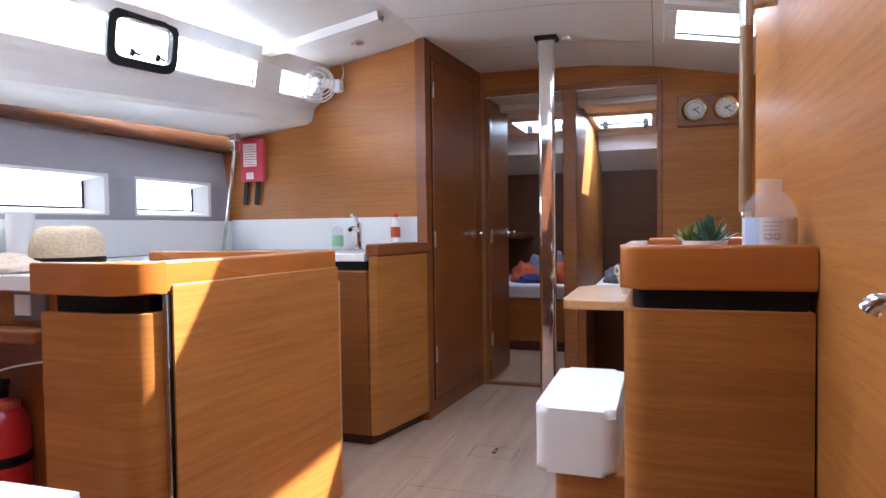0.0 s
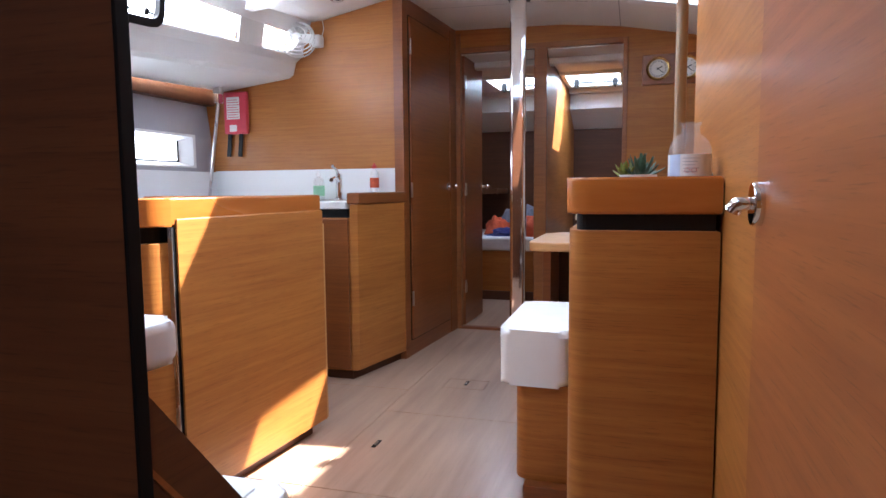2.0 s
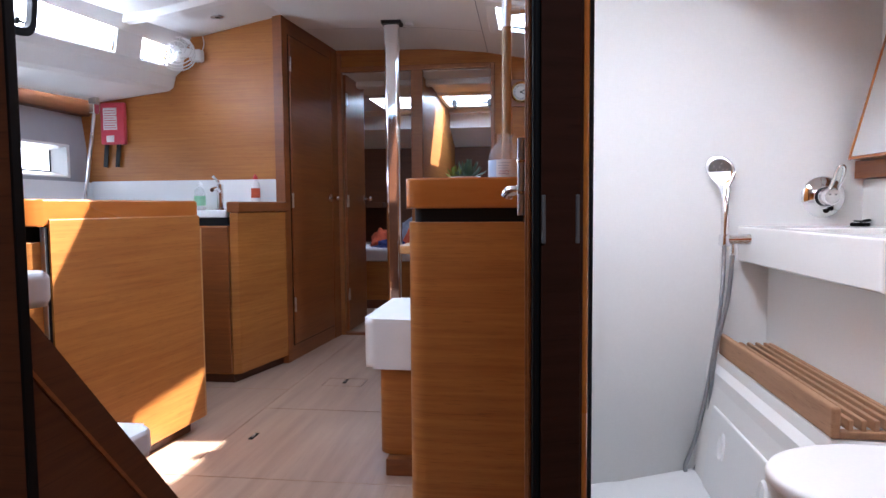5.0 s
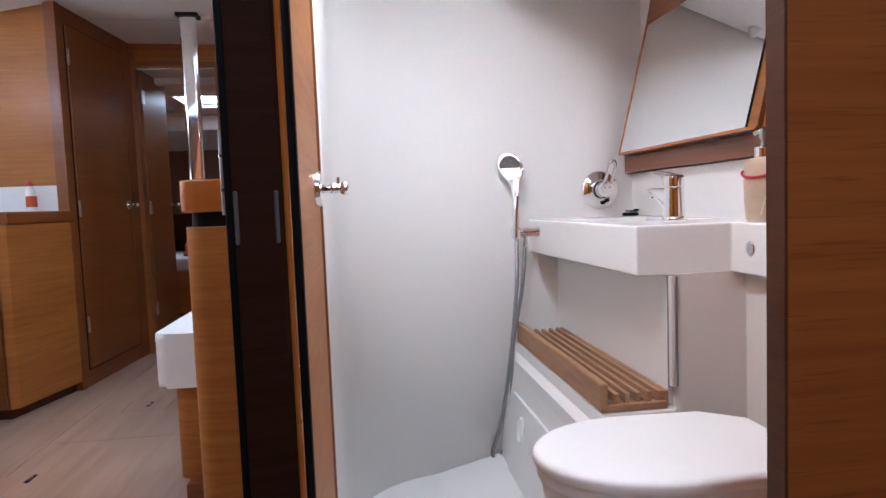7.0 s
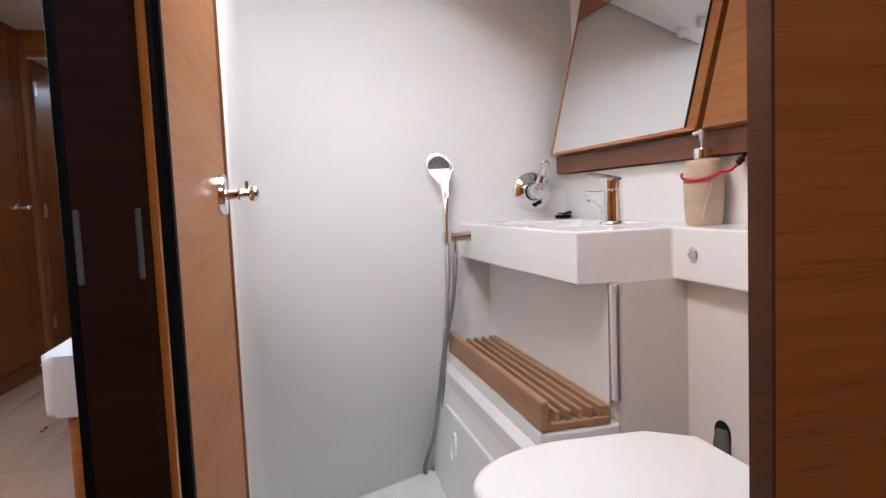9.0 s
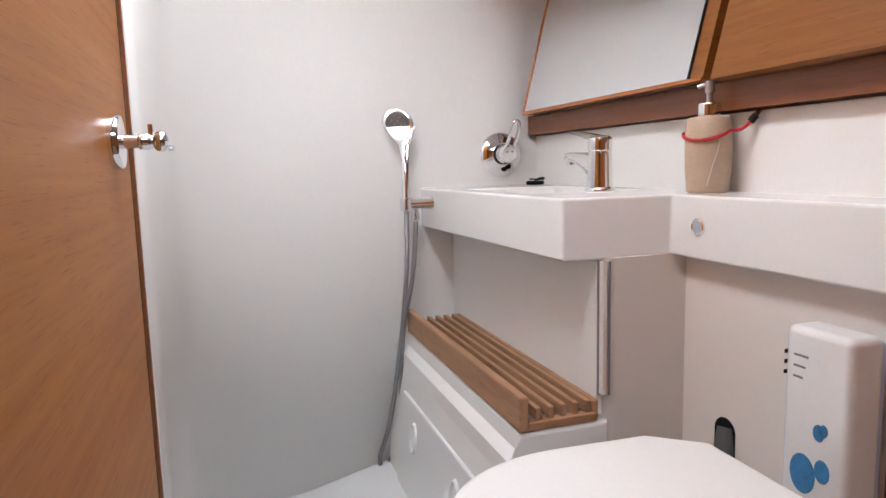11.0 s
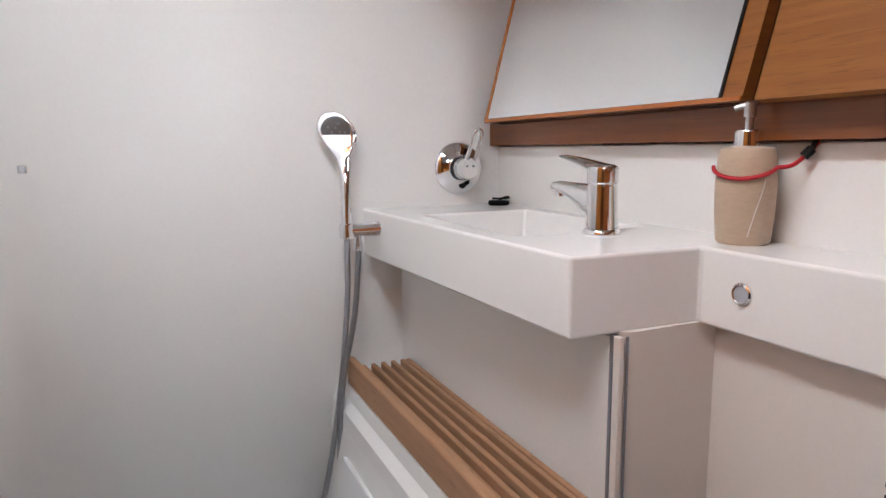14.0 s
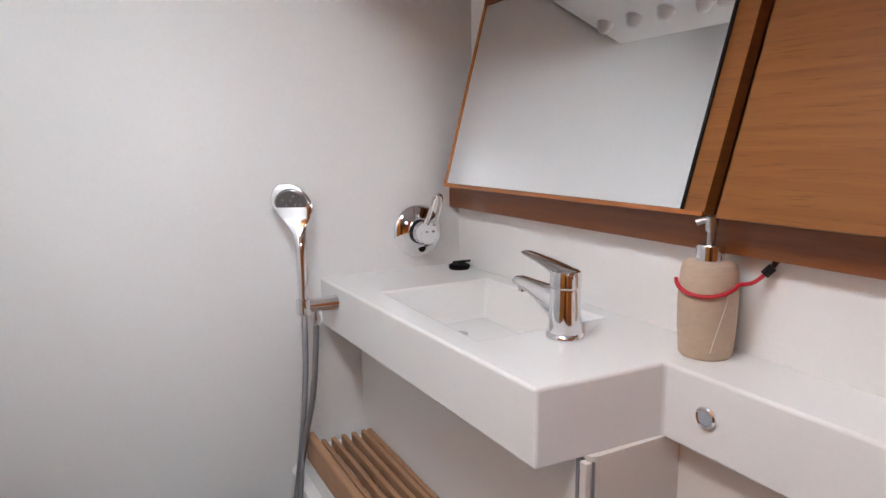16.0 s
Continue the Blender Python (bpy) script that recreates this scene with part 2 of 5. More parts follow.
def lathe(profile, at=(0, 0, 0), n=32, m=None):
    """Turns a profile of (radius, height) about z; closed where the radius is nought."""
    bm = bmesh.new()
    rings = []
    for r, h in profile:
        if r < 1e-6:
            rings.append([bm.verts.new((0, 0, h))] * n)
        else:
            rings.append([bm.verts.new((r * math.cos(2 * math.pi * i / n), r * math.sin(2 * math.pi * i / n), h)) for i in range(n)])
    for a, b in zip(rings, rings[1:]):
        for i in range(n):
            f = [a[i], a[(i + 1) % n], b[(i + 1) % n], b[i]]
            f = list(dict.fromkeys(f))
            if len(f) > 2:
                bm.faces.new(f)
    bm.transform(Matrix.Translation(at) @ (m or Matrix()))
    return bm


def tube(points, r, n=10, closed=False, caps=True):
    """A round bar through the points, smoothed."""
    pts = [Vector(p) for p in points]
    if len(pts) > 2:
        fine = []
        for i in range(len(pts) - 1):
            p0, p1, p2, p3 = pts[max(i - 1, 0)], pts[i], pts[i + 1], pts[min(i + 2, len(pts) - 1)]
            for k in range(8):
                s = k / 8
                fine.append(0.5 * (2 * p1 + (p2 - p0) * s + (2 * p0 - 5 * p1 + 4 * p2 - p3) * s * s + (3 * p1 - p0 - 3 * p2 + p3) * s ** 3))
        pts = fine + [pts[-1]]
    bm = bmesh.new()
    rings = []
    side = None
    for i, p in enumerate(pts):
        d = (pts[min(i + 1, len(pts) - 1)] - pts[max(i - 1, 0)]).normalized()
        side = d.orthogonal() if side is None else (side - d * side.dot(d))
        side.normalize()
        up = d.cross(side)
        rad = r(i / (len(pts) - 1)) if callable(r) else r
        rings.append([bm.verts.new(p + rad * (side * math.cos(2 * math.pi * k / n) + up * math.sin(2 * math.pi * k / n))) for k in range(n)])
    for a, b in zip(rings, rings[1:]):
        for k in range(n):
            bm.faces.new((a[k], a[(k + 1) % n], b[(k + 1) % n], b[k]))
    if caps:
        bm.faces.new(rings[0]), bm.faces.new(rings[-1])
    return bm


def join(*bms):
    out = bmesh.new()
    me = bpy.data.meshes.new("tmp")
    for b in bms:
        b.to_mesh(me)
        out.from_mesh(me)
        b.free()
    bpy.data.meshes.remove(me)
    return out


def turned(bm, m):
    bm.transform(m)
    return bm


def sheet(xs, zs, ys, holes, thick):
    """A panel with openings: the profile (xs, zs) carried along ys; holes are (x0, x1, y0, y1)."""
    xx = sorted({*xs, *[h[0] for h in holes], *[h[1] for h in holes]})
    yy = sorted({*ys, *[h[2] for h in holes], *[h[3] for h in holes]})
    bm = bmesh.new()
    v = {(x, y): bm.verts.new((x, y, float(np.interp(x, xs, zs)))) for x in xx for y in yy}
    for a, b in zip(xx, xx[1:]):
        for c, d in zip(yy, yy[1:]):
            if not any(h[0] <= a and b <= h[1] and h[2] <= c and d <= h[3] for h in holes):
                bm.faces.new((v[a, c], v[a, d], v[b, d], v[b, c]))
    bmesh.ops.delete(bm, geom=[q for q in bm.verts if not q.link_faces], context="VERTS")
    up = bmesh.ops.extrude_face_region(bm, geom=bm.faces[:])
    bmesh.ops.translate(bm, verts=[g for g in up["geom"] if isinstance(g, bmesh.types.BMVert)], vec=(0, 0, thick))
    return bm


def wall(name, bm, material, label, category="wall"):
    return tagged(part(name, bm, material), label, category, kind="structure")

# ---- structure: saloon ----
wall("floor", box(-2.6, 1.7, -2.0, 7.0, -0.10, -0.046), RUBBER, "dark bilge under the floor panels", "floor")
floor_ob = bpy.data.objects["floor"]


def floor_panel(x0, x1, y0, y1):
    part("floor_panel", box(x0 + 0.002, x1 - 0.002, y0 + 0.002, y1 - 0.002, -0.045, 0.0, 0.0012, 1), FLOOR, floor_ob)


for args in ((-2.55, -0.99, -1.9, 1.67), (-0.99, 1.0, -1.9, 0.0), (-0.99, 0.25, 0.0, 1.67), (-2.55, -0.99, 1.67, 2.75), (-0.99, 0.25, 1.67, 2.44), (0.25, 0.6, 1.932, 2.44),
             (-0.84, -0.625, 2.84, 2.99), (-2.55, -0.99, 2.75, 4.19), (-2.55, 1.6, 4.19, 6.9)):
    floor_panel(*args)
part("floor_panel", join(*[box(*a, -0.045, 0.0) for a in ((-0.9885, -0.8415, 2.4415, 4.1885), (-0.6235, 1.6, 2.4415, 4.1885), (-0.8415, -0.6235, 2.4415, 2.8385), (-0.8415, -0.6235, 2.9915, 4.1885))]), FLOOR, floor_ob)
for lx, ly in ((-0.733, 2.93), (-0.882, 2.068)):
    latch = tagged(new("floor_latch"), "small black flush floor hatch pull", "floor latch", "floor latches")
    part("pull", box(lx - 0.009, lx + 0.009, ly - 0.035, ly + 0.035, 0.0, 0.003, 0.001, 1), BLACK, latch)
    part("slot", box(lx - 0.004, lx + 0.004, ly - 0.02, ly + 0.02, 0.003, 0.0045), STEEL, latch)

CX, CZ = (-2.4, -1.9, -1.7, -1.2, -0.4, -0.02, 1.7), (1.97, 1.985, 2.005, 2.098, 2.08, 2.04, 1.72)
HATCH = (0.09, 0.43, 3.02, 3.46)
wall("ceiling", sheet(CX, CZ, (0.2, 4.23), [HATCH, (-0.62, 0.04, 1.62, 2.38), (-0.90, -0.33, 0.25, 1.0)], 0.05), LINER, "white panelled headliner with roof hatches", "ceiling")


def roof_z(x):
    return float(np.interp(x, CX, CZ))


# shallow joints between the headliner panels
for x0, x1, y0, y1 in ((-1.2, 0.02, 2.98, 2.984), (-0.022, -0.018, 2.4, 4.18), (-1.2, -0.02, 3.62, 3.624)):
    n = 8 if x1 - x0 > 0.1 else 1
    bm = bmesh.new()
    for i in range(n):
        a, b = x0 + (x1 - x0) * i / n, x0 + (x1 - x0) * (i + 1) / n
        bm.faces.new([bm.verts.new((x, y, roof_z(x) - 0.0015)) for x, y in ((a, y0), (a, y1), (b, y1), (b, y0))])
    wall("trim", bm, INK, "thin dark joint between headliner panels", "trim")

# coachroof side with its long window and the side deck moulding
LINES = {"A": ((-2.45, 0.036), (1.595, 0.031), 1.859), "B": ((-2.25, 0.1937), (1.617, 0.0484), 1.709), "C": ((-2.2, 0.1837), (1.721, 0.0322), 1.676),
         "D": ((-2.17, 0.19), (1.771, 0.0235), 1.655), "E": ((-2.08, 0.193), (1.938, -0.017), 2.035), "F": ((-2.02, 0.185), (1.99, 0.0), 2.035)}


def on_line(k, y, dx=0.0, dz=0.0):
    (x, sx), (z, sz), y0 = LINES[k]
    return Vector((x + sx * (y - y0) + dx, y, z + sz * (y - y0) + dz))


SY = (0.2, 0.7, 2.81, 2.985, 3.19, 3.32)
bm = bmesh.new()
grid = {}
for y in SY:
    for k in "ABbCDEF":
        grid[k, y] = bm.verts.new(on_line("B", y, 0.022, 0.012) if k == "b" else on_line(k, y, 0.0, 0.03 if k == "F" else 0.0))
for a, b in zip(SY, SY[1:]):
    for p, q in zip("ABbCDE", "BbCDEF"):
        if not (p == "D" and (a, b) in ((0.7, 2.81), (2.985, 3.19))):
            bm.faces.new((grid[p, a], grid[p, b], grid[q, b], grid[q, a]))
side = wall("wall_coachroof", bm, GELCOAT, "white moulded coachroof side with window openings")
mod = side.modifiers.new("thick", "SOLIDIFY")
mod.thickness, mod.offset = 0.02, -1
for i, (y0, y1) in enumerate(((0.7, 2.81), (2.985, 3.19))):
    win = tagged(new("window_%d" % (i + 1)), "frosted bright coachroof window in white moulding", "window", kind="structure")
    bm = bmesh.new()
    bm.faces.new([bm.verts.new(on_line(k, y, -0.03)) for k, y in (("D", y0 - 0.02), ("D", y1 + 0.02), ("E", y1 + 0.02), ("E", y0 - 0.02))])
    part("pane", bm, PORT, win)
    ring = [on_line("D", y0, 0.002), on_line("D", y1, 0.002), on_line("E", y1, 0.002), on_line("E", y0, 0.002)]
    for a, b in zip(ring, ring[1:] + ring[:1]):
        part("seal", tube((a, b), 0.004, 6), BLACK if i == 1 or abs(a.y - b.y) < 0.01 else GELCOAT, win)

# opening port in the long window
port = tagged(new("opening_port"), "black framed opening port with two latches", "port window")
c0, ux = on_line("D", 2.18), (on_line("D", 2.30) - on_line("D", 2.06)).normalized()
uz = (on_line("E", 2.18) - on_line("D", 2.18)).normalized()
cen = (on_line("D", 2.18) + on_line("E", 2.18)) / 2 + Vector((0.012, 0, 0.0))


def port_ring(hw, hh, r):
    out = []
    for sx, sz, a0 in ((1, 1, 0), (-1, 1, 90), (-1, -1, 180), (1, -1, 270)):
        for k in range(5):
            a = radians(a0 + 22.5 * k)
            out.append(cen + ux * (sx * (hw - r) + r * math.cos(a)) + uz * (sz * (hh - r) + r * math.sin(a)))
    return out


bm = bmesh.new()
o, i_ = port_ring(0.165, 0.115, 0.06), port_ring(0.132, 0.078, 0.035)
nrm = ux.cross(uz).normalized()
nrm = nrm if nrm.x > 0 else -nrm
va = [[bm.verts.new(p + nrm * h) for p in ringp] for ringp, h in ((o, 0), (o, 0.02), (i_, 0.024), (i_, -0.01))]
for p, q in zip(va, va[1:]):
    for k in range(len(o)):
        bm.faces.new((p[k], p[(k + 1) % len(o)], q[(k + 1) % len(o)], q[k]))
part("port_frame", bm, BLACK, port, smooth=30)
for s in (-0.06, 0.06):
    p = cen + ux * s - uz * 0.07 + nrm * 0.025
    part("latch", join(tube((p, p + uz * 0.03 + nrm * 0.008), 0.010, 8), tube((p + uz * 0.018, p + uz * 0.012 + ux * 0.04), 0.006, 6)), BLACK, port)
    p = cen + ux * s + uz * 0.09 + nrm * 0.02
    part("hinge", turned(box(-0.03, 0.03, -0.012, 0.012, -0.012, 0.012, 0.003), Matrix.Translation(p) @ Matrix((ux, nrm, uz)).transposed().to_4x4()), BLACK, port)

# headliner rib
bm = bmesh.new()
rib = []
for x in np.linspace(-1.93, -1.25, 9):
    rib.append([bm.verts.new((x, y, roof_z(x) + dz)) for y, dz in ((2.80, 0.0), (2.815, -0.035), (2.87, -0.035), (2.885, 0.0))])
for p, q in zip(rib, rib[1:]):
    for k in range(3):
        bm.faces.new((p[k], p[k + 1], q[k + 1], q[k]))
wall("beam", bm, GELCOAT, "white moulded roof rib across the headliner", "beam")
for x, y in ((-1.5, 3.1), (0.12, 2.98)):
    sp = tagged(new("downlight"), "round brushed steel recessed ceiling light", "ceiling light", "ceiling lights")
    z = roof_z(x)
    part("ring", lathe(((0.022, -0.006), (0.034, -0.006), (0.038, 0.0), (0.022, 0.0)), (x, y, z), 24), STEEL, sp, smooth=40)
    part("lens", lathe(((0, -0.002), (0.022, -0.002), (0.022, 0.003)), (x, y, z), 24), HOSE, sp)

# hatch in the headliner with its raised frame
hatch = tagged(new("roof_hatch"), "white framed saloon roof hatch with black handle", "hatch")
hz = roof_z(0.26)
for nm, a in (("frame", (0.03, 0.50, 2.94, 3.02)), ("frame", (0.03, 0.50, 3.46, 3.56)), ("frame", (0.03, 0.09, 3.02, 3.46)), ("frame", (0.43, 0.50, 3.02, 3.46))):
    b = box(a[0], a[1], a[2], a[3], -0.02, 0.02, 0.006)
    for v in b.verts:
        v.co.z += roof_z(v.co.x) - 0.002
    part(nm, b, GELCOAT, hatch)
b = box(0.40, 0.425, 3.28, 3.34, -0.01, 0.05, 0.006)
b.transform(Matrix.Translation((0, 0, hz)))
part("handle", b, BLACK, hatch)

# hull side with ports
HX = -2.5
bm = bmesh.new()
yy = (0.2, 1.515, 2.39, 2.593, 3.133, 3.40)
zz = (-0.02, 1.155, 1.33, 1.57)
v = {(y, z): bm.verts.new((HX - 0.03 * (z > 1.4) + 0.05 * (z < 0), y, z)) for y in yy for z in zz}
for a, b in zip(yy, yy[1:]):
    for c, d in zip(zz, zz[1:]):
        if not (c == 1.155 and (a, b) in ((1.515, 2.39), (2.593, 3.133))):
            bm.faces.new((v[a, c], v[b, c], v[b, d], v[a, d]))
hull = wall("wall_hull", bm, GREYHULL, "grey lined hull side with two ports")
for i, (a, b) in enumerate(((1.55, 2.315), (2.628, 3.058))):
    w = tagged(new("window_%d" % (i + 3)), "narrow hull port in deep white surround", "window", kind="structure")
    f = bmesh.new()
    outer = [f.verts.new((HX + 0.006, y, z)) for y, z in ((a - 0.05, 1.145), (b + 0.10, 1.145), (b + 0.10, 1.345), (a - 0.05, 1.345))]
    inner = [f.verts.new((HX - 0.05, y, z)) for y, z in ((a, 1.18), (b, 1.18), (b, 1.305), (a, 1.305))]
    mid = [f.verts.new((HX + 0.006, y, z)) for y, z in ((a - 0.035, 1.155), (b + 0.075, 1.155), (b + 0.075, 1.33), (a - 0.035, 1.33))]
    for p, q in ((outer, mid), (mid, inner)):
        for k in range(4):
            f.faces.new((p[k], p[(k + 1) % 4], q[(k + 1) % 4], q[k]))
    part("window_frame", f, GELCOAT, w)
    f = bmesh.new()
    f.faces.new([f.verts.new((HX - 0.052, y, z)) for y, z in ((a - 0.01, 1.17), (b + 0.01, 1.17), (b + 0.01, 1.315), (a - 0.01, 1.315))])
    part("pane", f, PORT, w)
    part("seal", join(*[tube((p, q), 0.006, 6) for p, q in (((HX - 0.047, b, 1.18), (HX - 0.047, b, 1.305)), ((HX - 0.047, a, 1.18), (HX - 0.047, b, 1.18)))]), BLACK, w)
wall("trim", box(-2.53, -2.462, 0.2, 3.32, 1.535, 1.66, 0.003), WOOD_DARK, "dark teak trim board under the side deck", "trim")

# galley bulkhead (the wooden wall that carries the fan) and the closet
wall("wall_galley", prism(((-2.6, 0.0), (-1.2, 0.0), (-1.2, 2.10), (-1.70, 2.0), (-2.6, 1.97)), 3.32, 3.345, axis="y"), WOOD, "teak veneered galley bulkhead")
CA, CB = Vector((-1.2, 3.30)), Vector((-1.125, 4.19))
closet = tagged(new("closet"), "tall teak wardrobe locker with closed door", "closet")
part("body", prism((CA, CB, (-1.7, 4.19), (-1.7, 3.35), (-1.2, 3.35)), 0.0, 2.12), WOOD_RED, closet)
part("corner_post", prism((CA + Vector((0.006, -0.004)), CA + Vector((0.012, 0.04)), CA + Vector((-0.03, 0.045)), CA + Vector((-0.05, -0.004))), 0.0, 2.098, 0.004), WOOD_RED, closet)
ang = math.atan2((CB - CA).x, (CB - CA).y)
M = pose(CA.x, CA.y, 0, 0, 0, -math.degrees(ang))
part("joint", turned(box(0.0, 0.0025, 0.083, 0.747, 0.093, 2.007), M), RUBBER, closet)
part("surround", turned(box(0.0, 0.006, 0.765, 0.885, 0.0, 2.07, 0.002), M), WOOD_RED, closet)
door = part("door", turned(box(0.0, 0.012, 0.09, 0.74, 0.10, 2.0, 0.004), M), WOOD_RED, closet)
for z in (0.35, 1.0, 1.83):
    part("hinge", turned(box(0.010, 0.020, 0.082, 0.096, z - 0.045, z + 0.045, 0.003), M), STEEL, door)


def lever(at, m, parent, size=1.0, name="handle"):
    """A round rose with a neck and a knob; the neck points along local x."""
    t = Matrix.Translation(at) @ m @ Matrix.Scale(size, 4) @ Matrix.Rotation(radians(90), 4, "Y")
    return part(name, turned(lathe(((0, 0), (0.027, 0), (0.027, 0.006), (0.022, 0.010), (0.010, 0.011), (0.008, 0.02), (0.008, 0.036), (0.013, 0.042), (0.016, 0.052), (0.015, 0.062), (0.008, 0.07), (0, 0.072)), n=24), t), CHROME, parent, "chrome knob", smooth=40)


lever(M @ Vector((0.012, 0.69, 1.02)), M.to_3x3().to_4x4(), door)

# starboard side of the saloon
wall("wall_starboard", box(1.60, 1.64, 1.93, 4.19, 0, 2.0), GELCOAT, "plain white starboard hull side")
wall("floor_starboard", box(0.6, 1.60, 1.93, 4.19, -0.03, -0.002), FLOOR, "light laminate floor", "floor")

# forward bulkhead with two doorways
BY = 4.19
for nm, pts in (("wall_forward", ((-1.7, 1.965), (0.0, 1.935), (0.0, 2.06), (-0.4, 2.1), (-1.7, 2.1))),
                ("wall_forward_side", ((0.0, 0.0), (1.65, 0.0), (1.65, 1.75), (0.0, 2.06)))):
    wall(nm, prism(pts, BY, BY + 0.03, axis="y"), WOOD, "teak veneered forward bulkhead")
for nm, (x0, x1, z1) in (("a", (-1.135, -1.09, 2.07)), ("b", (-0.575, -0.49, 1.936)), ("c", (0.0005, 0.03, 1.97))):
    wall("door_frame_" + nm, box(x0, x1, BY - 0.012, BY + 0.05, 0.0, z1, 0.004), WOOD_FRAME, "reddish teak door post", "door frame")
wall("trim_lintel", box(-1.09, 0.0, BY - 0.012, BY + 0.05, 1.9365, 1.972, 0.004), WOOD_FRAME, "reddish teak lintel over both doorways", "trim")
wall("trim_sill", box(-1.12, 0.0, BY - 0.005, BY + 0.04, -0.01, 0.02, 0.004), WOOD_RED, "low teak door sill", "trim")

# forward cabins
wall("wall_partition", box(-0.55, -0.515, BY + 0.03, 6.9, 0, 2.0), WOOD, "teak partition between the forward cabins")
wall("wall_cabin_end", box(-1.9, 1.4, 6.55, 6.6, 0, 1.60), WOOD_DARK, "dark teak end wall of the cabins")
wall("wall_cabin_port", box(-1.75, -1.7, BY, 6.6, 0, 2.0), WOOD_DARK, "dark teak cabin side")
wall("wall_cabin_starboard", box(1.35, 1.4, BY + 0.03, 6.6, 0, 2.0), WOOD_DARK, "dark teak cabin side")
wall("wall_cabin_bow", prism(((6.1, 1.75), (6.6, 1.58), (6.9, 1.58), (6.9, 2.0), (6.1, 2.0)), -1.75, 1.4, axis="x"), GELCOAT, "white moulded bow overhead")
CHA, CHB = (-1.12, -0.72, 5.15, 5.75), (-0.47, -0.04, 5.15, 5.75)
wall("ceiling_cabins", sheet((-1.8, 1.4), (1.93, 1.93), (BY + 0.03, 6.9), [CHA, CHB], 0.05), LINER, "white cabin headliner with hatches", "ceiling")
for h in (CHA, CHB):
    ht = tagged(new("cabin_hatch"), "white framed cabin hatch with black latches", "hatch", "cabin hatches")
    for a in ((h[0] - 0.04, h[1] + 0.03, h[2] - 0.05, h[2]), (h[0] - 0.04, h[1] + 0.03, h[3], h[3] + 0.05), (h[0] - 0.04, h[0], h[2], h[3]), (h[1], h[1] + 0.03, h[2], h[3])):
        part("frame", box(*a, 1.905, 1.95, 0.005), GELCOAT, ht)
    for x in (h[0] + 0.05, h[1] - 0.05):
        part("latch", join(box(x - 0.02, x + 0.02, h[3] - 0.09, h[3] - 0.03, 1.90, 1.96, 0.006), box(x - 0.006, x + 0.006, h[3] - 0.12, h[3] - 0.05, 1.88, 1.905, 0.003)), BLACK, ht)
for i, s in enumerate((4.5, 6.0)):
    wall("beam", box(-1.7, 1.35, s, s + 0.10, 1.885, 1.935, 0.015), GELCOAT, "white roof rib in the cabin", "beam")


def berth(x0, x1):
    b = tagged(new("berth"), "built-in berth with white sheeted mattress", "bed", "forward berths")
    part("base", box(x0, x1, 5.45, 6.54, 0.0, 0.44, 0.004), WOOD, b)
    part("plinth", box(x0, x1, 5.43, 5.45, 0.0, 0.08, 0.003), WOOD_DARK, b)
    m = box(x0 + 0.005, x1 - 0.005, 5.44, 6.54, 0.445, 0.57, 0.03, 4)
    part("mattress", m, SHEET, b, smooth=40)


berth(-1.69, -0.56)
berth(-0.51, 1.34)


def heap(name, label, cx, cy, z, rx, ry, h, material, seed):
    """A crumpled cloth heap."""
    b = bmesh.new()
    bmesh.ops.create_icosphere(b, subdivisions=4, radius=1)
    for vv in b.verts:
        p = vv.co.copy()
        f = 1 + 0.35 * noise.noise(p * 1.6 + Vector((seed, 0, 0))) + 0.16 * abs(noise.noise(p * 4.5 + Vector((0, seed, 0))))
        vv.co = Vector((cx + p.x * rx * f, cy + p.y * ry * f, z + max(p.z, 0) * h * f * (1 + 0.5 * noise.noise(p * 3 + Vector((seed, seed, 0))))))
    return tagged(part(name, b, material, smooth=60), label, "cloth")


heap("folded_blanket", "navy folded blanket on the berth", -1.0, 5.6, 0.565, 0.20, 0.12, 0.07, NAVY, 2)
heap("fleece", "crumpled orange fleece on the berth", -0.74, 5.62, 0.565, 0.20, 0.14, 0.16, ORANGE, 5)
heap("fleece", "crumpled orange fleece on the berth", -1.14, 5.75, 0.565, 0.14, 0.12, 0.15, ORANGE, 9)
heap("pillow", "grey rumpled pillow on the berth", -0.95, 5.95, 0.565, 0.25, 0.2, 0.22, GREYCLOTH, 11)
heap("pillow", "grey rumpled bedding on the berth", -0.22, 5.75, 0.565, 0.22, 0.2, 0.17, GREYCLOTH, 17)
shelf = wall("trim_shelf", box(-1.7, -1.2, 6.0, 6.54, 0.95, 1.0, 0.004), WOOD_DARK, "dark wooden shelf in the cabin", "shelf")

# open port cabin door
cd = tagged(new("door_1"), "teak cabin door standing open", "door", kind="structure")
M2 = pose(-1.10, 4.235, 0, 0, 0, -1.5)
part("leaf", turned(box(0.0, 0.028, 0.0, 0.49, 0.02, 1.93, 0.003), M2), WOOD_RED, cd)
for z in (0.3, 1.0, 1.75):
    part("hinge", turned(box(0.026, 0.036, -0.01, 0.03, z - 0.045, z + 0.045, 0.003), M2), STEEL, cd)
lever(M2 @ Vector((0.028, 0.44, 1.02)), Matrix(), cd)

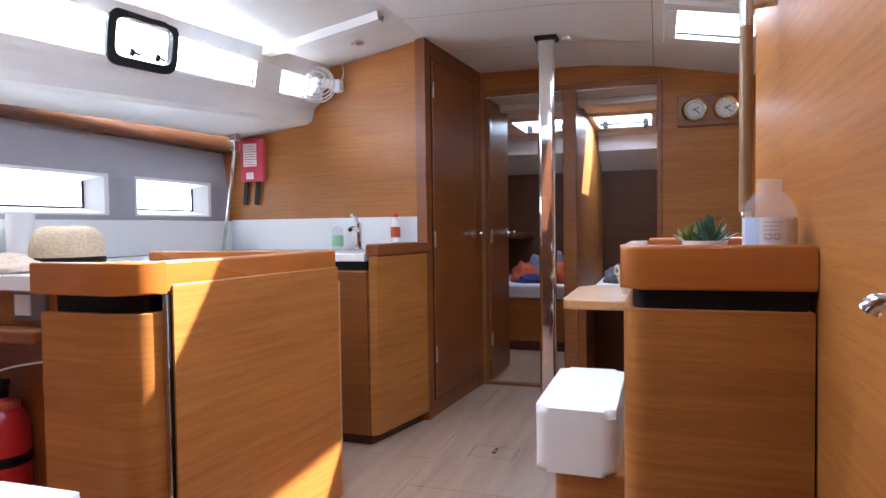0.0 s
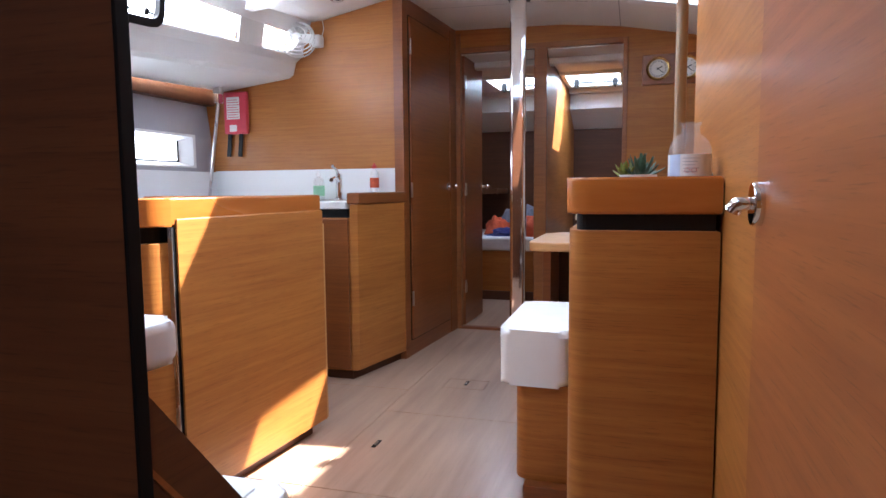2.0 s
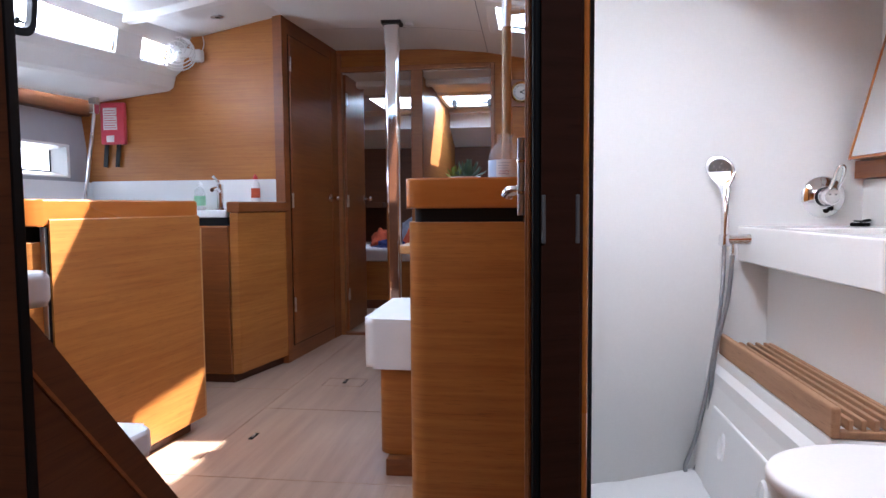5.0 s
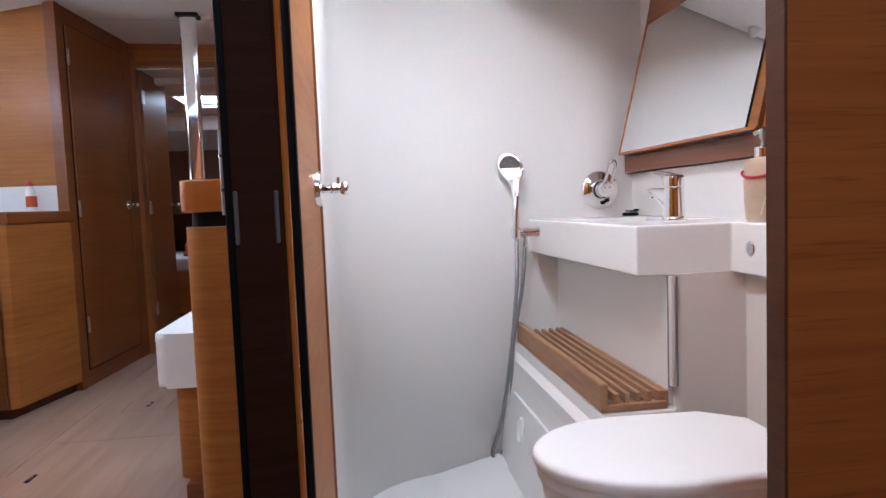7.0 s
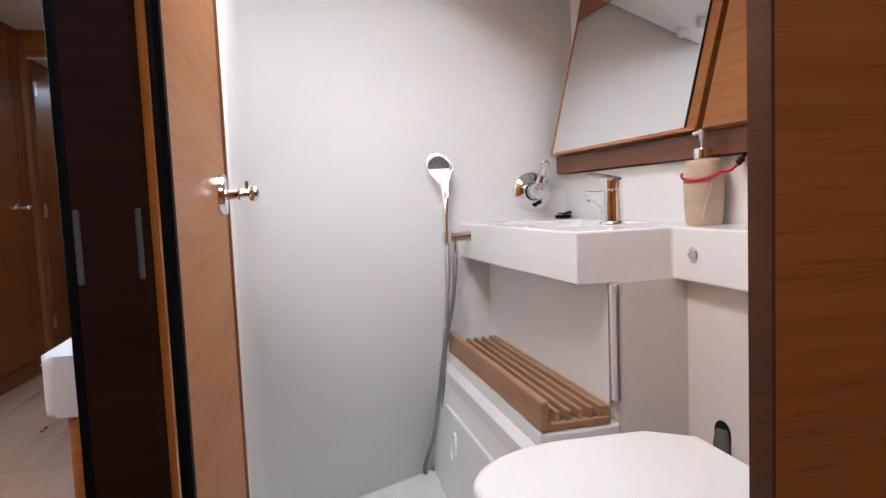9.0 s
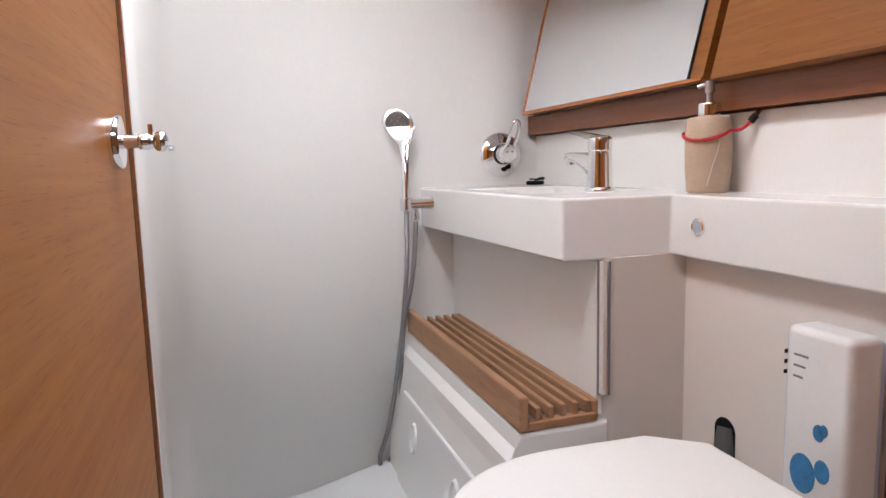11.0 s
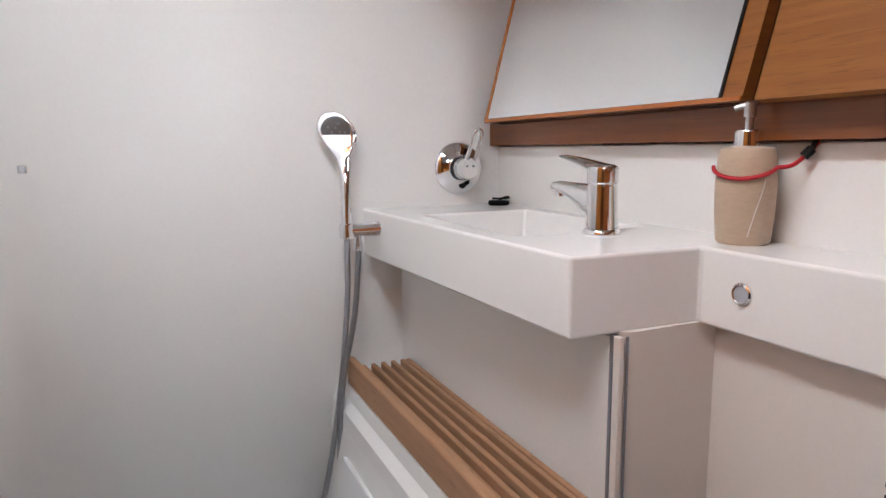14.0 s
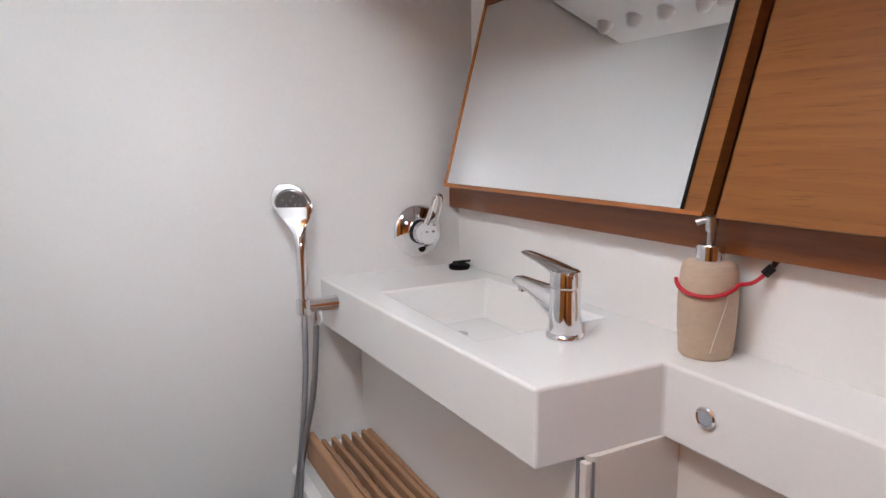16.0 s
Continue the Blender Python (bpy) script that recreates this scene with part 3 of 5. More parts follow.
# ---- saloon things ----
# galley counter against the bulkhead
gal = tagged(new("galley_cabinet"), "teak galley cabinet with rounded corner", "cabinet")
GA, GB = Vector((-1.305, 2.83)), Vector((-1.205, 3.315))
part("body", prism((GA, GB, (-2.44, 3.315), (-2.44, 2.83)), 0.05, 0.86, 0.003, round_at=(0,), radius=0.07), WOOD, gal, smooth=30)
part("plinth", prism((GA + Vector((-0.03, 0.02)), GB + Vector((-0.02, 0)), (-2.43, 3.31), (-2.43, 2.87)), 0.0, 0.05), WOOD_DARK, gal)
part("door", box(-1.80, -1.335, 2.818, 2.83, 0.06, 0.855, 0.003), WOOD_RED, gal)
part("end_fascia", prism((GA + Vector((-0.02, -0.006)), GA + Vector((0.012, 0.02)), GB + Vector((0.012, 0)), GB + Vector((-0.02, 0))), 0.05, 0.93, 0.004), WOOD, gal)
part("black_recess", box(-2.43, -1.34, 2.835, 3.31, 0.86, 0.905), BLACK, gal)
part("fiddle_rail", prism((GA + Vector((-0.03, -0.015)), GA + Vector((0.022, 0.02)), GB + Vector((0.022, -0.003)), GB + Vector((-0.03, -0.003))), 0.93, 0.99, 0.008, 3), WOOD_RED, gal)
ws = tagged(part("galley_worktop", box(-2.45, -1.345, 2.815, 3.30, 0.905, 0.945, 0.006), SINK), "white composite galley worktop", "worktop")
wall("trim_splash", box(-2.46, -1.215, 3.302, 3.319, 0.946, 1.128, 0.002), GELCOAT, "white splashback behind the worktop", "splashback")
wall("trim_splash_side", box(-2.475, -2.455, 0.9, 3.30, 0.946, 1.122, 0.002), GELCOAT, "white splashback along the hull", "splashback")
sw = tagged(part("side_worktop", box(-2.454, -1.95, 1.30, 2.81, 0.90, 0.945, 0.006), SINK), "white worktop along the hull side", "worktop")
sc = tagged(new("side_cabinet"), "teak galley base cabinet along the hull", "cabinet")
part("body", box(-2.44, -1.98, 1.32, 2.80, 0.0, 0.895, 0.003), WOOD_RED, sc)


def bottle(name, label, x, y, z, r, h, body, cap, capname, lab=None, neck=0.35):
    b = tagged(new(name), label, "bottle")
    part("body", lathe(((0, 0), (r * 0.9, 0), (r, 0.006), (r, h * 0.6), (r * 0.85, h * 0.72), (r * neck, h * 0.8), (r * neck, h * 0.86), (0, h * 0.86)), (x, y, z), 24), body, b, smooth=40)
    part(capname, lathe(((0, h * 0.82), (r * 0.5, h * 0.82), (r * 0.5, h * 0.93), (r * 0.22, h * 0.95), (r * 0.2, h), (0, h)), (x, y, z), 20), cap, b, smooth=40)
    if lab:
        part("label", lathe(((r * 1.015, h * 0.15), (r * 1.015, h * 0.5)), (x, y, z), 24), lab, b)
    return b


bottle("soap_bottle", "clear hand soap bottle with green label", -1.70, 3.22, 0.945, 0.033, 0.17, BOTTLE, PAPER, "pump", GREEN)
bottle("detergent_bottle", "white dish detergent bottle with red cap", -1.36, 3.25, 0.99, 0.026, 0.165, PAPER, RED, "cap", ORANGE)
gt = tagged(new("galley_tap"), "small chrome galley mixer tap", "tap")
part("column", lathe(((0, 0), (0.028, 0), (0.028, 0.01), (0.02, 0.014), (0.02, 0.15), (0, 0.155)), (-1.57, 3.22, 0.945)), CHROME, gt, smooth=40)
part("spout", tube(((-1.57, 3.22, 1.05), (-1.56, 3.15, 1.07), (-1.55, 3.08, 1.06)), 0.012), CHROME, gt, smooth=60)
part("lever", tube(((-1.57, 3.22, 1.09), (-1.575, 3.19, 1.125), (-1.58, 3.16, 1.14)), 0.009), CHROME, gt, smooth=60)

# island unit
isl = tagged(new("galley_island"), "teak galley island unit with rounded corner", "cabinet")
IA, IB = Vector((-1.235, 1.265)), Vector((-1.15, 2.12))
part("body", prism((IA, IB, (-1.56, 2.12), (-1.56, 1.275)), 0.06, 0.855, 0.003, round_at=(0,), radius=0.10), WOOD, isl, smooth=30)
part("plinth", prism((IA + Vector((-0.04, 0.05)), IB + Vector((-0.03, -0.02)), (-1.5, 2.1), (-1.5, 1.32)), 0.0, 0.06), WOOD_DARK, isl)
dv = (IB - IA).normalized()
nv = Vector((dv.y, -dv.x))
pa = IA + dv * 0.105
part("side_panel", prism((pa, IB + dv * 0.02, IB + dv * 0.02 + nv * 0.018, pa + nv * 0.018), 0.055, 0.925, 0.004), WOOD, isl)
part("shadow_gap", prism((pa - dv * 0.016, pa - dv * 0.001, pa - dv * 0.001 + nv * 0.012, pa - dv * 0.016 + nv * 0.012), 0.055, 0.90), RUBBER, isl)
part("steel_edge", prism((pa - dv * 0.02, pa - dv * 0.016, pa - dv * 0.016 + nv * 0.015, pa - dv * 0.02 + nv * 0.015), 0.06, 0.90), STEEL, isl)
part("end_edge", prism((IB + dv * 0.028, IB + dv * 0.040, IB + dv * 0.040 + nv * 0.012, IB + dv * 0.028 + nv * 0.012), 0.055, 0.87, 0.002), WOOD_PALE, isl)
part("black_recess", prism((IA + Vector((-0.03, 0.03)), IB + Vector((-0.02, -0.01)), (-1.53, 2.1), (-1.53, 1.3)), 0.855, 0.905, round_at=(0,), radius=0.08), BLACK, isl)
part("top_panel", prism((IA + Vector((-0.05, 0.05)), IB + Vector((-0.05, -0.05)), (-1.95, 2.07), (-1.95, 1.32)), 0.905, 0.945), SINK, isl)
IR = ((IA + Vector((0.012, -0.012))), IB + Vector((0.014, 0.012)), Vector((-1.575, 2.132)), Vector((-1.575, 1.258)))
part("fiddle_side", prism((IR[0] + dv * 0.10, IR[1], IR[1] - nv * 0.05, IR[0] + dv * 0.10 - nv * 0.05), 0.903, 0.987, 0.008, 3), WOOD_SOLID, isl, smooth=35)
q = [IR[0] + dv * 0.10, IR[0], Vector((-1.575, 1.258)), Vector((-1.575, 1.308)), IR[0] + Vector((-0.10, 0.05)), IR[0] + Vector((-0.05, 0.104))]
part("fiddle_end", prism(q, 0.903, 0.987, 0.006, 3, round_at=(1,), radius=0.10), WOOD_SOLID, isl, smooth=35)
part("fiddle_far", prism((IR[1] - dv * 0.002, IR[1] - dv * 0.05, (-1.95, 2.08), (-1.95, 2.13)), 0.945, 0.985, 0.006, 3), WOOD_SOLID, isl)

# unit beside the island: shelf, switch and what stands there
aft = tagged(new("aft_cabinet"), "dark teak open cabinet with shelf beside the island", "cabinet")
part("back_panel", box(-2.44, -1.58, 1.40, 1.43, 0.0, 0.90, 0.003), WOOD_RED, aft)
part("shelf", box(-2.44, -1.585, 1.27, 1.40, 0.765, 0.80, 0.006), WOOD_RED, aft)
part("fascia", box(-2.44, -1.58, 1.36, 1.40, 0.80, 0.925, 0.003), WOOD, aft)
so = tagged(new("wall_switch"), "white switch in grey square plate", "switch")
part("plate", box(-1.76, -1.635, 1.35, 1.36, 0.815, 0.905, 0.004), INK, so)
part("rocker", box(-1.745, -1.685, 1.343, 1.35, 0.83, 0.89, 0.003), GELCOAT, so)
ex = tagged(new("fire_extinguisher"), "red fire extinguisher standing under the shelf", "fire extinguisher")
EX = (-1.81, 1.34)
part("cylinder", lathe(((0, 0.0), (0.07, 0), (0.075, 0.01), (0.075, 0.50), (0.06, 0.545), (0.03, 0.57), (0.025, 0.59), (0, 0.59)), (*EX, 0.0), 32), RED, ex, smooth=40)
part("valve", join(lathe(((0, 0), (0.022, 0), (0.022, 0.04), (0, 0.04)), (*EX, 0.59), 16), box(EX[0] - 0.05, EX[0] + 0.03, EX[1] - 0.012, EX[1] + 0.012, 0.625, 0.645, 0.004)), BLACK, ex)
part("strap", lathe(((0.0765, 0.40), (0.078, 0.405), (0.078, 0.425), (0.0765, 0.43)), (*EX, 0.0), 32), BLACK, ex)
part("collar", lathe(((0.035, 0.565), (0.05, 0.56), (0.05, 0.575), (0.03, 0.58)), (*EX, 0.0), 24), ORANGE, ex)
tagged(part("cable", tube(((-1.95, 1.33, 0.66), (-1.82, 1.31, 0.665), (-1.72, 1.32, 0.69), (-1.59, 1.34, 0.71)), 0.003, 6), GELCOAT), "thin white cable under the shelf", "cable")
hat = tagged(new("straw_hat"), "pale straw hat with black band on the worktop", "hat")
HT = (-1.90, 1.66, 0.947)
part("crown", lathe(((0.115, 0.03), (0.114, 0.06), (0.109, 0.10), (0.09, 0.13), (0.06, 0.142), (0, 0.14)), HT, 40), STRAW, hat, smooth=50)
part("band", lathe(((0.1155, 0.008), (0.1165, 0.012), (0.1165, 0.035), (0.114, 0.038)), HT, 40), BLACK, hat)
bm = lathe(((0.114, 0.010), (0.17, 0.006), (0.195, 0.012)), HT, 48)
for vv in bm.verts:
    vv.co.z += 0.006 * noise.noise(vv.co * 12)
part("brim", bm, STRAW, hat, smooth=50)
heap("cloth", "cream fringed cloth lying on the worktop", -2.02, 1.46, 0.945, 0.22, 0.12, 0.05, mat("cream cloth", (0.72, 0.55, 0.42), 0.9, vary=0.2, scale=(60, 60, 60), bump=0.6), 23)
roll = tagged(new("paper_roll"), "white paper roll before the port", "paper roll")
part("roll", lathe(((0.018, 0), (0.05, 0), (0.05, 0.20), (0.018, 0.20), (0.018, 0)), (-2.38, 1.87, 0.945), 28), PAPER, roll, smooth=40)

# strut, fire blanket box, fan
st = tagged(new("deck_strut"), "steel rigging strut with bracket at the side deck", "strut")
part("bracket", box(-2.36, -2.31, 3.16, 3.20, 1.585, 1.66, 0.006), STEEL, st)
part("toggle", box(-2.352, -2.318, 3.155, 3.205, 1.53, 1.59, 0.005), CHROME, st)
part("rod", tube(((-2.335, 3.18, 1.55), (-2.40, 3.14, 0.946)), 0.010), STEEL, st, smooth=60)
fb = tagged(new("fire_blanket_box"), "red fire blanket box with black pull straps", "fire blanket")
part("box", box(-2.375, -2.215, 3.285, 3.319, 1.355, 1.612, 0.008), PINKRED, fb)
part("label", box(-2.352, -2.262, 3.2825, 3.285, 1.445, 1.58), PAPER, fb)
part("label", box(-2.335, -2.285, 3.2825, 3.285, 1.37, 1.41), PAPER, fb)
for k in range(8):
    part("print", box(-2.345, -2.275 + 0.008 * (k % 3), 3.2815, 3.2825, 1.56 - 0.015 * k, 1.564 - 0.015 * k), PINKRED, fb)
for x in (-2.345, -2.265):
    part("strap", turned(box(-0.014, 0.014, -0.003, 0.003, -0.14, 0.01, 0.001), pose(x, 3.30, 1.355, 0, 6, 0)), BLACK, fb)
fan = tagged(new("cabin_fan"), "small white cabin fan in round guard", "fan")
FM = pose(-1.81, 3.22, 1.875, 68, 0, 22)
for r_, h in ((0.10, 0.0), (0.10, 0.035), (0.085, 0.05), (0.055, 0.055), (0.10, -0.03)):
    part("guard_ring", turned(lathe(((r_ - 0.004, 0.004 + h), (r_, h), (r_ - 0.004, h - 0.004), (r_ - 0.008, h), (r_ - 0.004, 0.004 + h)), n=32), FM), GELCOAT, fan, smooth=50)
for a in [k * math.pi / 5 for k in range(10)]:
    part("guard_wire", turned(tube(((0.02 * math.cos(a), 0.02 * math.sin(a), 0.055), (0.085 * math.cos(a), 0.085 * math.sin(a), 0.05), (0.10 * math.cos(a), 0.10 * math.sin(a), -0.03)), 0.0025, 6), FM), GELCOAT, fan)
for k in range(3):
    part("blade", turned(box(0.015, 0.085, -0.024, 0.024, -0.002, 0.002, 0.0015), FM @ pose(0, 0, 0.012, 25, 0, 120 * k)), GELCOAT, fan)
part("hub", turned(lathe(((0, 0.05), (0.02, 0.045), (0.026, 0.03), (0.026, -0.05), (0, -0.05)), n=24), FM), GELCOAT, fan, smooth=40)
part("mount", turned(box(-0.03, 0.03, -0.03, 0.03, -0.035, 0.035, 0.012), pose(-1.72, 3.29, 1.875)), GELCOAT, fan)
part("wire", tube(((-1.705, 3.31, 1.9), (-1.69, 3.312, 1.95), (-1.70, 3.315, 2.0)), 0.003, 6), GELCOAT, fan)

# mast post
PX, PY = -0.565, 3.50
post = tagged(new("mast_post"), "polished chrome compression post", "post")
part("column", box(PX - 0.046, PX + 0.046, PY - 0.035, PY + 0.035, 0.0, roof_z(PX) - 0.005, 0.02, 4), CHROME, post, smooth=50)
part("head_plate", box(PX - 0.06, PX + 0.06, PY - 0.05, PY + 0.05, roof_z(PX) - 0.02, roof_z(PX) + 0.004, 0.004), BLACK, post)
sm = tagged(part("detector", box(-0.49, -0.44, 3.5, 3.56, roof_z(-0.46) - 0.02, roof_z(-0.46) + 0.004, 0.005), GELCOAT), "small white sensor on the headliner", "sensor")

# clocks
plate = tagged(new("instrument_board"), "mahogany board with brass barometer and clock", "clock")
part("board", box(0.119, 0.465, BY - 0.018, BY - 0.001, 1.655, 1.845, 0.005), WOOD_RED, plate)
for x, ticks in ((0.215, 30), (0.39, 12)):
    rim = part("clock_case", turned(lathe(((0.058, 0.0), (0.075, 0.0), (0.075, 0.012), (0.066, 0.022), (0.058, 0.018), (0.058, 0.0)), n=36), pose(x, BY - 0.018, 1.753, 90)), BRASS, plate, smooth=40)
    part("dial", turned(lathe(((0, 0.006), (0.06, 0.006), (0.06, 0.0)), n=36), pose(x, BY - 0.018, 1.753, 90)), PAPER, rim)
    part("marks", turned(join(*[turned(box(-0.0015, 0.0015, 0.042, 0.052, 0.0065, 0.0075), pose(0, 0, 0, 0, 0, 360 * k / ticks)) for k in range(ticks)]), pose(x, BY - 0.018, 1.753, 90)), BLACK, rim)
    part("pointer", turned(join(turned(box(-0.002, 0.002, -0.01, 0.04, 0.0075, 0.009), pose(0, 0, 0, 0, 0, -130)), turned(box(-0.003, 0.003, -0.01, 0.028, 0.0075, 0.009), pose(0, 0, 0, 0, 0, -60))), pose(x, BY - 0.018, 1.753, 90)), BLACK, rim)

# chart table
ct = tagged(new("chart_table"), "pale oak chart table on panel leg", "table")
part("tabletop", prism(((-0.37, 2.62), (0.55, 2.62), (0.55, 3.3), (-0.30, 3.3), (-0.37, 3.2)), 0.725, 0.765, 0.006, 3, round_at=(0,), radius=0.06), WOOD_PALE, ct, smooth=35)
part("leg_panel", box(-0.34, -0.30, 2.9, 3.28, 0.0, 0.725, 0.004), WOOD_RED, ct)
part("back_panel", box(-0.30, 0.55, 3.26, 3.28, 0.0, 0.725, 0.003), WOOD_DARK, ct)
bk = tagged(new("basket"), "small woven straw basket on the table", "basket")
BK = (-0.088, 2.74, 0.765)
part("bowl", lathe(((0, 0.004), (0.042, 0.004), (0.060, 0.04), (0.072, 0.10), (0.066, 0.10), (0.054, 0.04), (0.038, 0.01), (0, 0.01)), BK, 32), STRAW, bk, smooth=50)
for k in range(6):
    part("weave", lathe([(0.046 + 0.0052 * k + 0.004 * math.cos(a), 0.012 + 0.017 * k + 0.006 * math.sin(a)) for a in [i * math.pi / 4 for i in range(9)]], BK, 32), STRAW, bk, smooth=60)
part("handle", tube([(BK[0] - 0.070 + 0.012 * math.cos(a), BK[1] - 0.03 * math.cos(a), BK[2] + 0.095 + 0.035 * math.sin(a)) for a in np.linspace(0, math.pi, 7)], 0.005, 8), STRAW, bk, smooth=60)

# white seat
seat = tagged(new("upholstered_stool"), "white leatherette seat on a teak box", "seat")
bm = prism(((-0.330, 1.775), (-0.106, 1.775), (-0.106, 2.32), (-0.330, 2.32)), 0.375, 0.556, 0.0, round_at=(0, 1, 2, 3), radius=0.045)
bev(bm, 0.022, 4, [e for e in bm.edges if abs(e.verts[0].co.z - e.verts[1].co.z) < 1e-5])
for vv in bm.verts:
    u, v = (vv.co.x + 0.218) / 0.112, (vv.co.y - 2.05) / 0.275
    if vv.co.z > 0.52:
        vv.co.z += 0.012 * max(0, 1 - u * u) * max(0, 1 - v * v)
    vv.co += Vector((0.004 * noise.noise(vv.co * 9), 0.004 * noise.noise(vv.co * 8 + Vector((5, 0, 0))), 0.003 * noise.noise(vv.co * 11)))
cush = part("cushion", bm, LEATHER, seat, smooth=60)
seam = [(-0.285, 1.779), (-0.150, 1.779), (-0.114, 1.792), (-0.110, 1.83), (-0.110, 2.26), (-0.15, 2.314), (-0.285, 2.314), (-0.325, 2.26), (-0.326, 1.83), (-0.316, 1.794), (-0.285, 1.779)]
part("piping", tube([(x, y, 0.535) for x, y in seam], 0.0028, 6), LEATHER, cush, smooth=60)
part("base", prism(((-0.280, 1.79), (-0.064, 1.79), (-0.064, 2.28), (-0.280, 2.28)), 0.06, 0.379, 0.004, round_at=(0,), radius=0.05), WOOD, seat, smooth=35)
part("plinth", prism(((-0.245, 1.745), (-0.064, 1.745), (-0.064, 2.27), (-0.245, 2.27)), 0.0, 0.06, 0.002), WOOD_RED, seat)

# forward cabinet at the saloon entrance
cb = tagged(new("entrance_cabinet"), "teak cabinet with rounded corners and fiddled top", "cabinet")
CBP = ((-0.060, 1.20), (0.249, 1.20), (0.249, 1.66), (-0.060, 1.66))
part("body", prism(CBP, 0.0, 0.915, 0.004, round_at=(0,), radius=0.05), WOOD, cb, smooth=35)
part("black_recess", prism(((-0.044, 1.206), (0.24, 1.206), (0.24, 1.65), (-0.044, 1.65)), 0.915, 0.951, round_at=(0,), radius=0.04), BLACK, cb)
part("top_panel", box(-0.04, 0.24, 1.23, 1.64, 0.951, 1.0), WOOD_SOLID, cb)
part("fiddle_front", prism(((-0.066, 1.187), (0.25, 1.187), (0.25, 1.23), (-0.02, 1.23), (-0.02, 1.30), (-0.066, 1.30)), 0.950, 1.028, 0.007, 3, round_at=(0,), radius=0.05), WOOD_SOLID, cb, smooth=35)
part("fiddle_side", box(-0.066, -0.02, 1.30, 1.66, 0.950, 1.026, 0.007, 3), WOOD_SOLID, cb)
part("fiddle_back", box(-0.02, 0.25, 1.62, 1.66, 0.950, 1.033, 0.007, 3), WOOD_SOLID, cb)
bo = tagged(new("sanitizer_bottle"), "clear sanitizer bottle with white printed label", "bottle")
BP = (0.192, 1.285, 1.0)
part("body", lathe(((0, 0), (0.040, 0), (0.044, 0.004), (0.044, 0.085), (0.040, 0.100), (0.028, 0.116), (0.019, 0.121), (0.019, 0.136), (0.023, 0.138), (0.023, 0.144), (0.0, 0.144)), BP, 40), BOTTLE, bo, smooth=40)
part("label", lathe(((0.0447, 0.012), (0.0447, 0.075)), BP, 40), PAPER, bo)
part("label_band", lathe([(0.0450, 0.012), (0.0450, 0.075)], BP, 160), PALEBLUE, bo)
lb = bpy.data.objects["label_band"].data
bmx = bmesh.new()
bmx.from_mesh(lb)
bmesh.ops.delete(bmx, geom=[f for f in bmx.faces if not (-2.75 < math.atan2(f.calc_center_median().y - BP[1], f.calc_center_median().x - BP[0]) < -2.1)], context="FACES")
bmx.to_mesh(lb)
bmx.free()
for k in range(5):
    for a0, a1 in ((-1.95, -1.2),):
        w = 0.1 * (k % 3)
        part("print", prism([(BP[0] + 0.0452 * math.cos(a), BP[1] + 0.0452 * math.sin(a)) for a in np.linspace(a0, a1 - w, 6)] + [(BP[0] + 0.0448 * math.cos(a), BP[1] + 0.0448 * math.sin(a)) for a in np.linspace(a1 - w, a0, 6)], 1.066 - 0.007 * k, 1.0672 - 0.007 * k), FAINT, bo)
for a in (-1.75, -1.45):
    part("warning_mark", turned(lathe(((0.0048, 0), (0.0055, 0.0), (0.0055, 0.0006), (0.0048, 0.0006), (0.0048, 0)), n=16), Matrix.Translation((BP[0] + 0.0452 * math.cos(a), BP[1] + 0.0452 * math.sin(a), 1.041)) @ pose(0, 0, 0, 90, 0, math.degrees(a) + 90)), RED, bo)
pl = tagged(new("succulent"), "small succulent in a white dish", "plant")
PP = (0.085, 1.30, 1.0)
part("pot", lathe(((0, 0), (0.030, 0), (0.040, 0.03), (0.041, 0.034), (0.036, 0.034), (0.034, 0.02), (0, 0.02)), PP, 32), GELCOAT, pl, smooth=40)


def leaf(length, width, m):
    b = bmesh.new()
    rows = []
    for s in (0.0, 0.25, 0.55, 0.8, 1.0):
        w = width * (0.55 + 1.2 * s) * (1 - s) ** 0.55 + 0.0006
        rows.append([b.verts.new((w * math.cos(a), 0.45 * w * math.sin(a) - 0.22 * length * s * s, length * s)) for a in [k * math.pi / 3 for k in range(6)]])
    for p, q in zip(rows, rows[1:]):
        for k in range(6):
            b.faces.new((p[k], p[(k + 1) % 6], q[(k + 1) % 6], q[k]))
    b.transform(m)
    return b


rng = random.Random(4)
for k in range(46):
    tilt = 78 * ((k % 16) / 15) ** 0.8
    rosette_b = k >= 34
    cx, cy = (-0.027, -0.004) if rosette_b else (0.006, 0.0)
    part("leaf", leaf(rng.uniform(0.044, 0.058) * (0.75 if rosette_b else 1), 0.006, Matrix.Translation((PP[0] + cx, PP[1] + cy, PP[2] + 0.026)) @ pose(0, 0, 0, 0, 0, k * 137.5) @ pose(0, 0, 0, -tilt)), LEAF2 if rosette_b else LEAF, pl, smooth=60)
tagged(part("cloth_wad", turned(box(0.228, 0.246, 1.33, 1.37, 1.0, 1.04, 0.008), Matrix()), PALEBLUE), "small blue cloth behind the bottle", "cloth")
gr = tagged(new("grab_rail"), "teak grab pole with steel bracket", "grab rail")
part("pole", tube(((0.188, 1.575, 1.09), (0.188, 1.575, 1.50)), 0.0145, 20), POLE, gr, smooth=50)
part("foot", tube(((0.188, 1.575, 1.09), (0.190, 1.575, 1.075), (0.205, 1.58, 1.062), (0.248, 1.58, 1.055)), 0.011, 12), CHROME, gr, smooth=60)
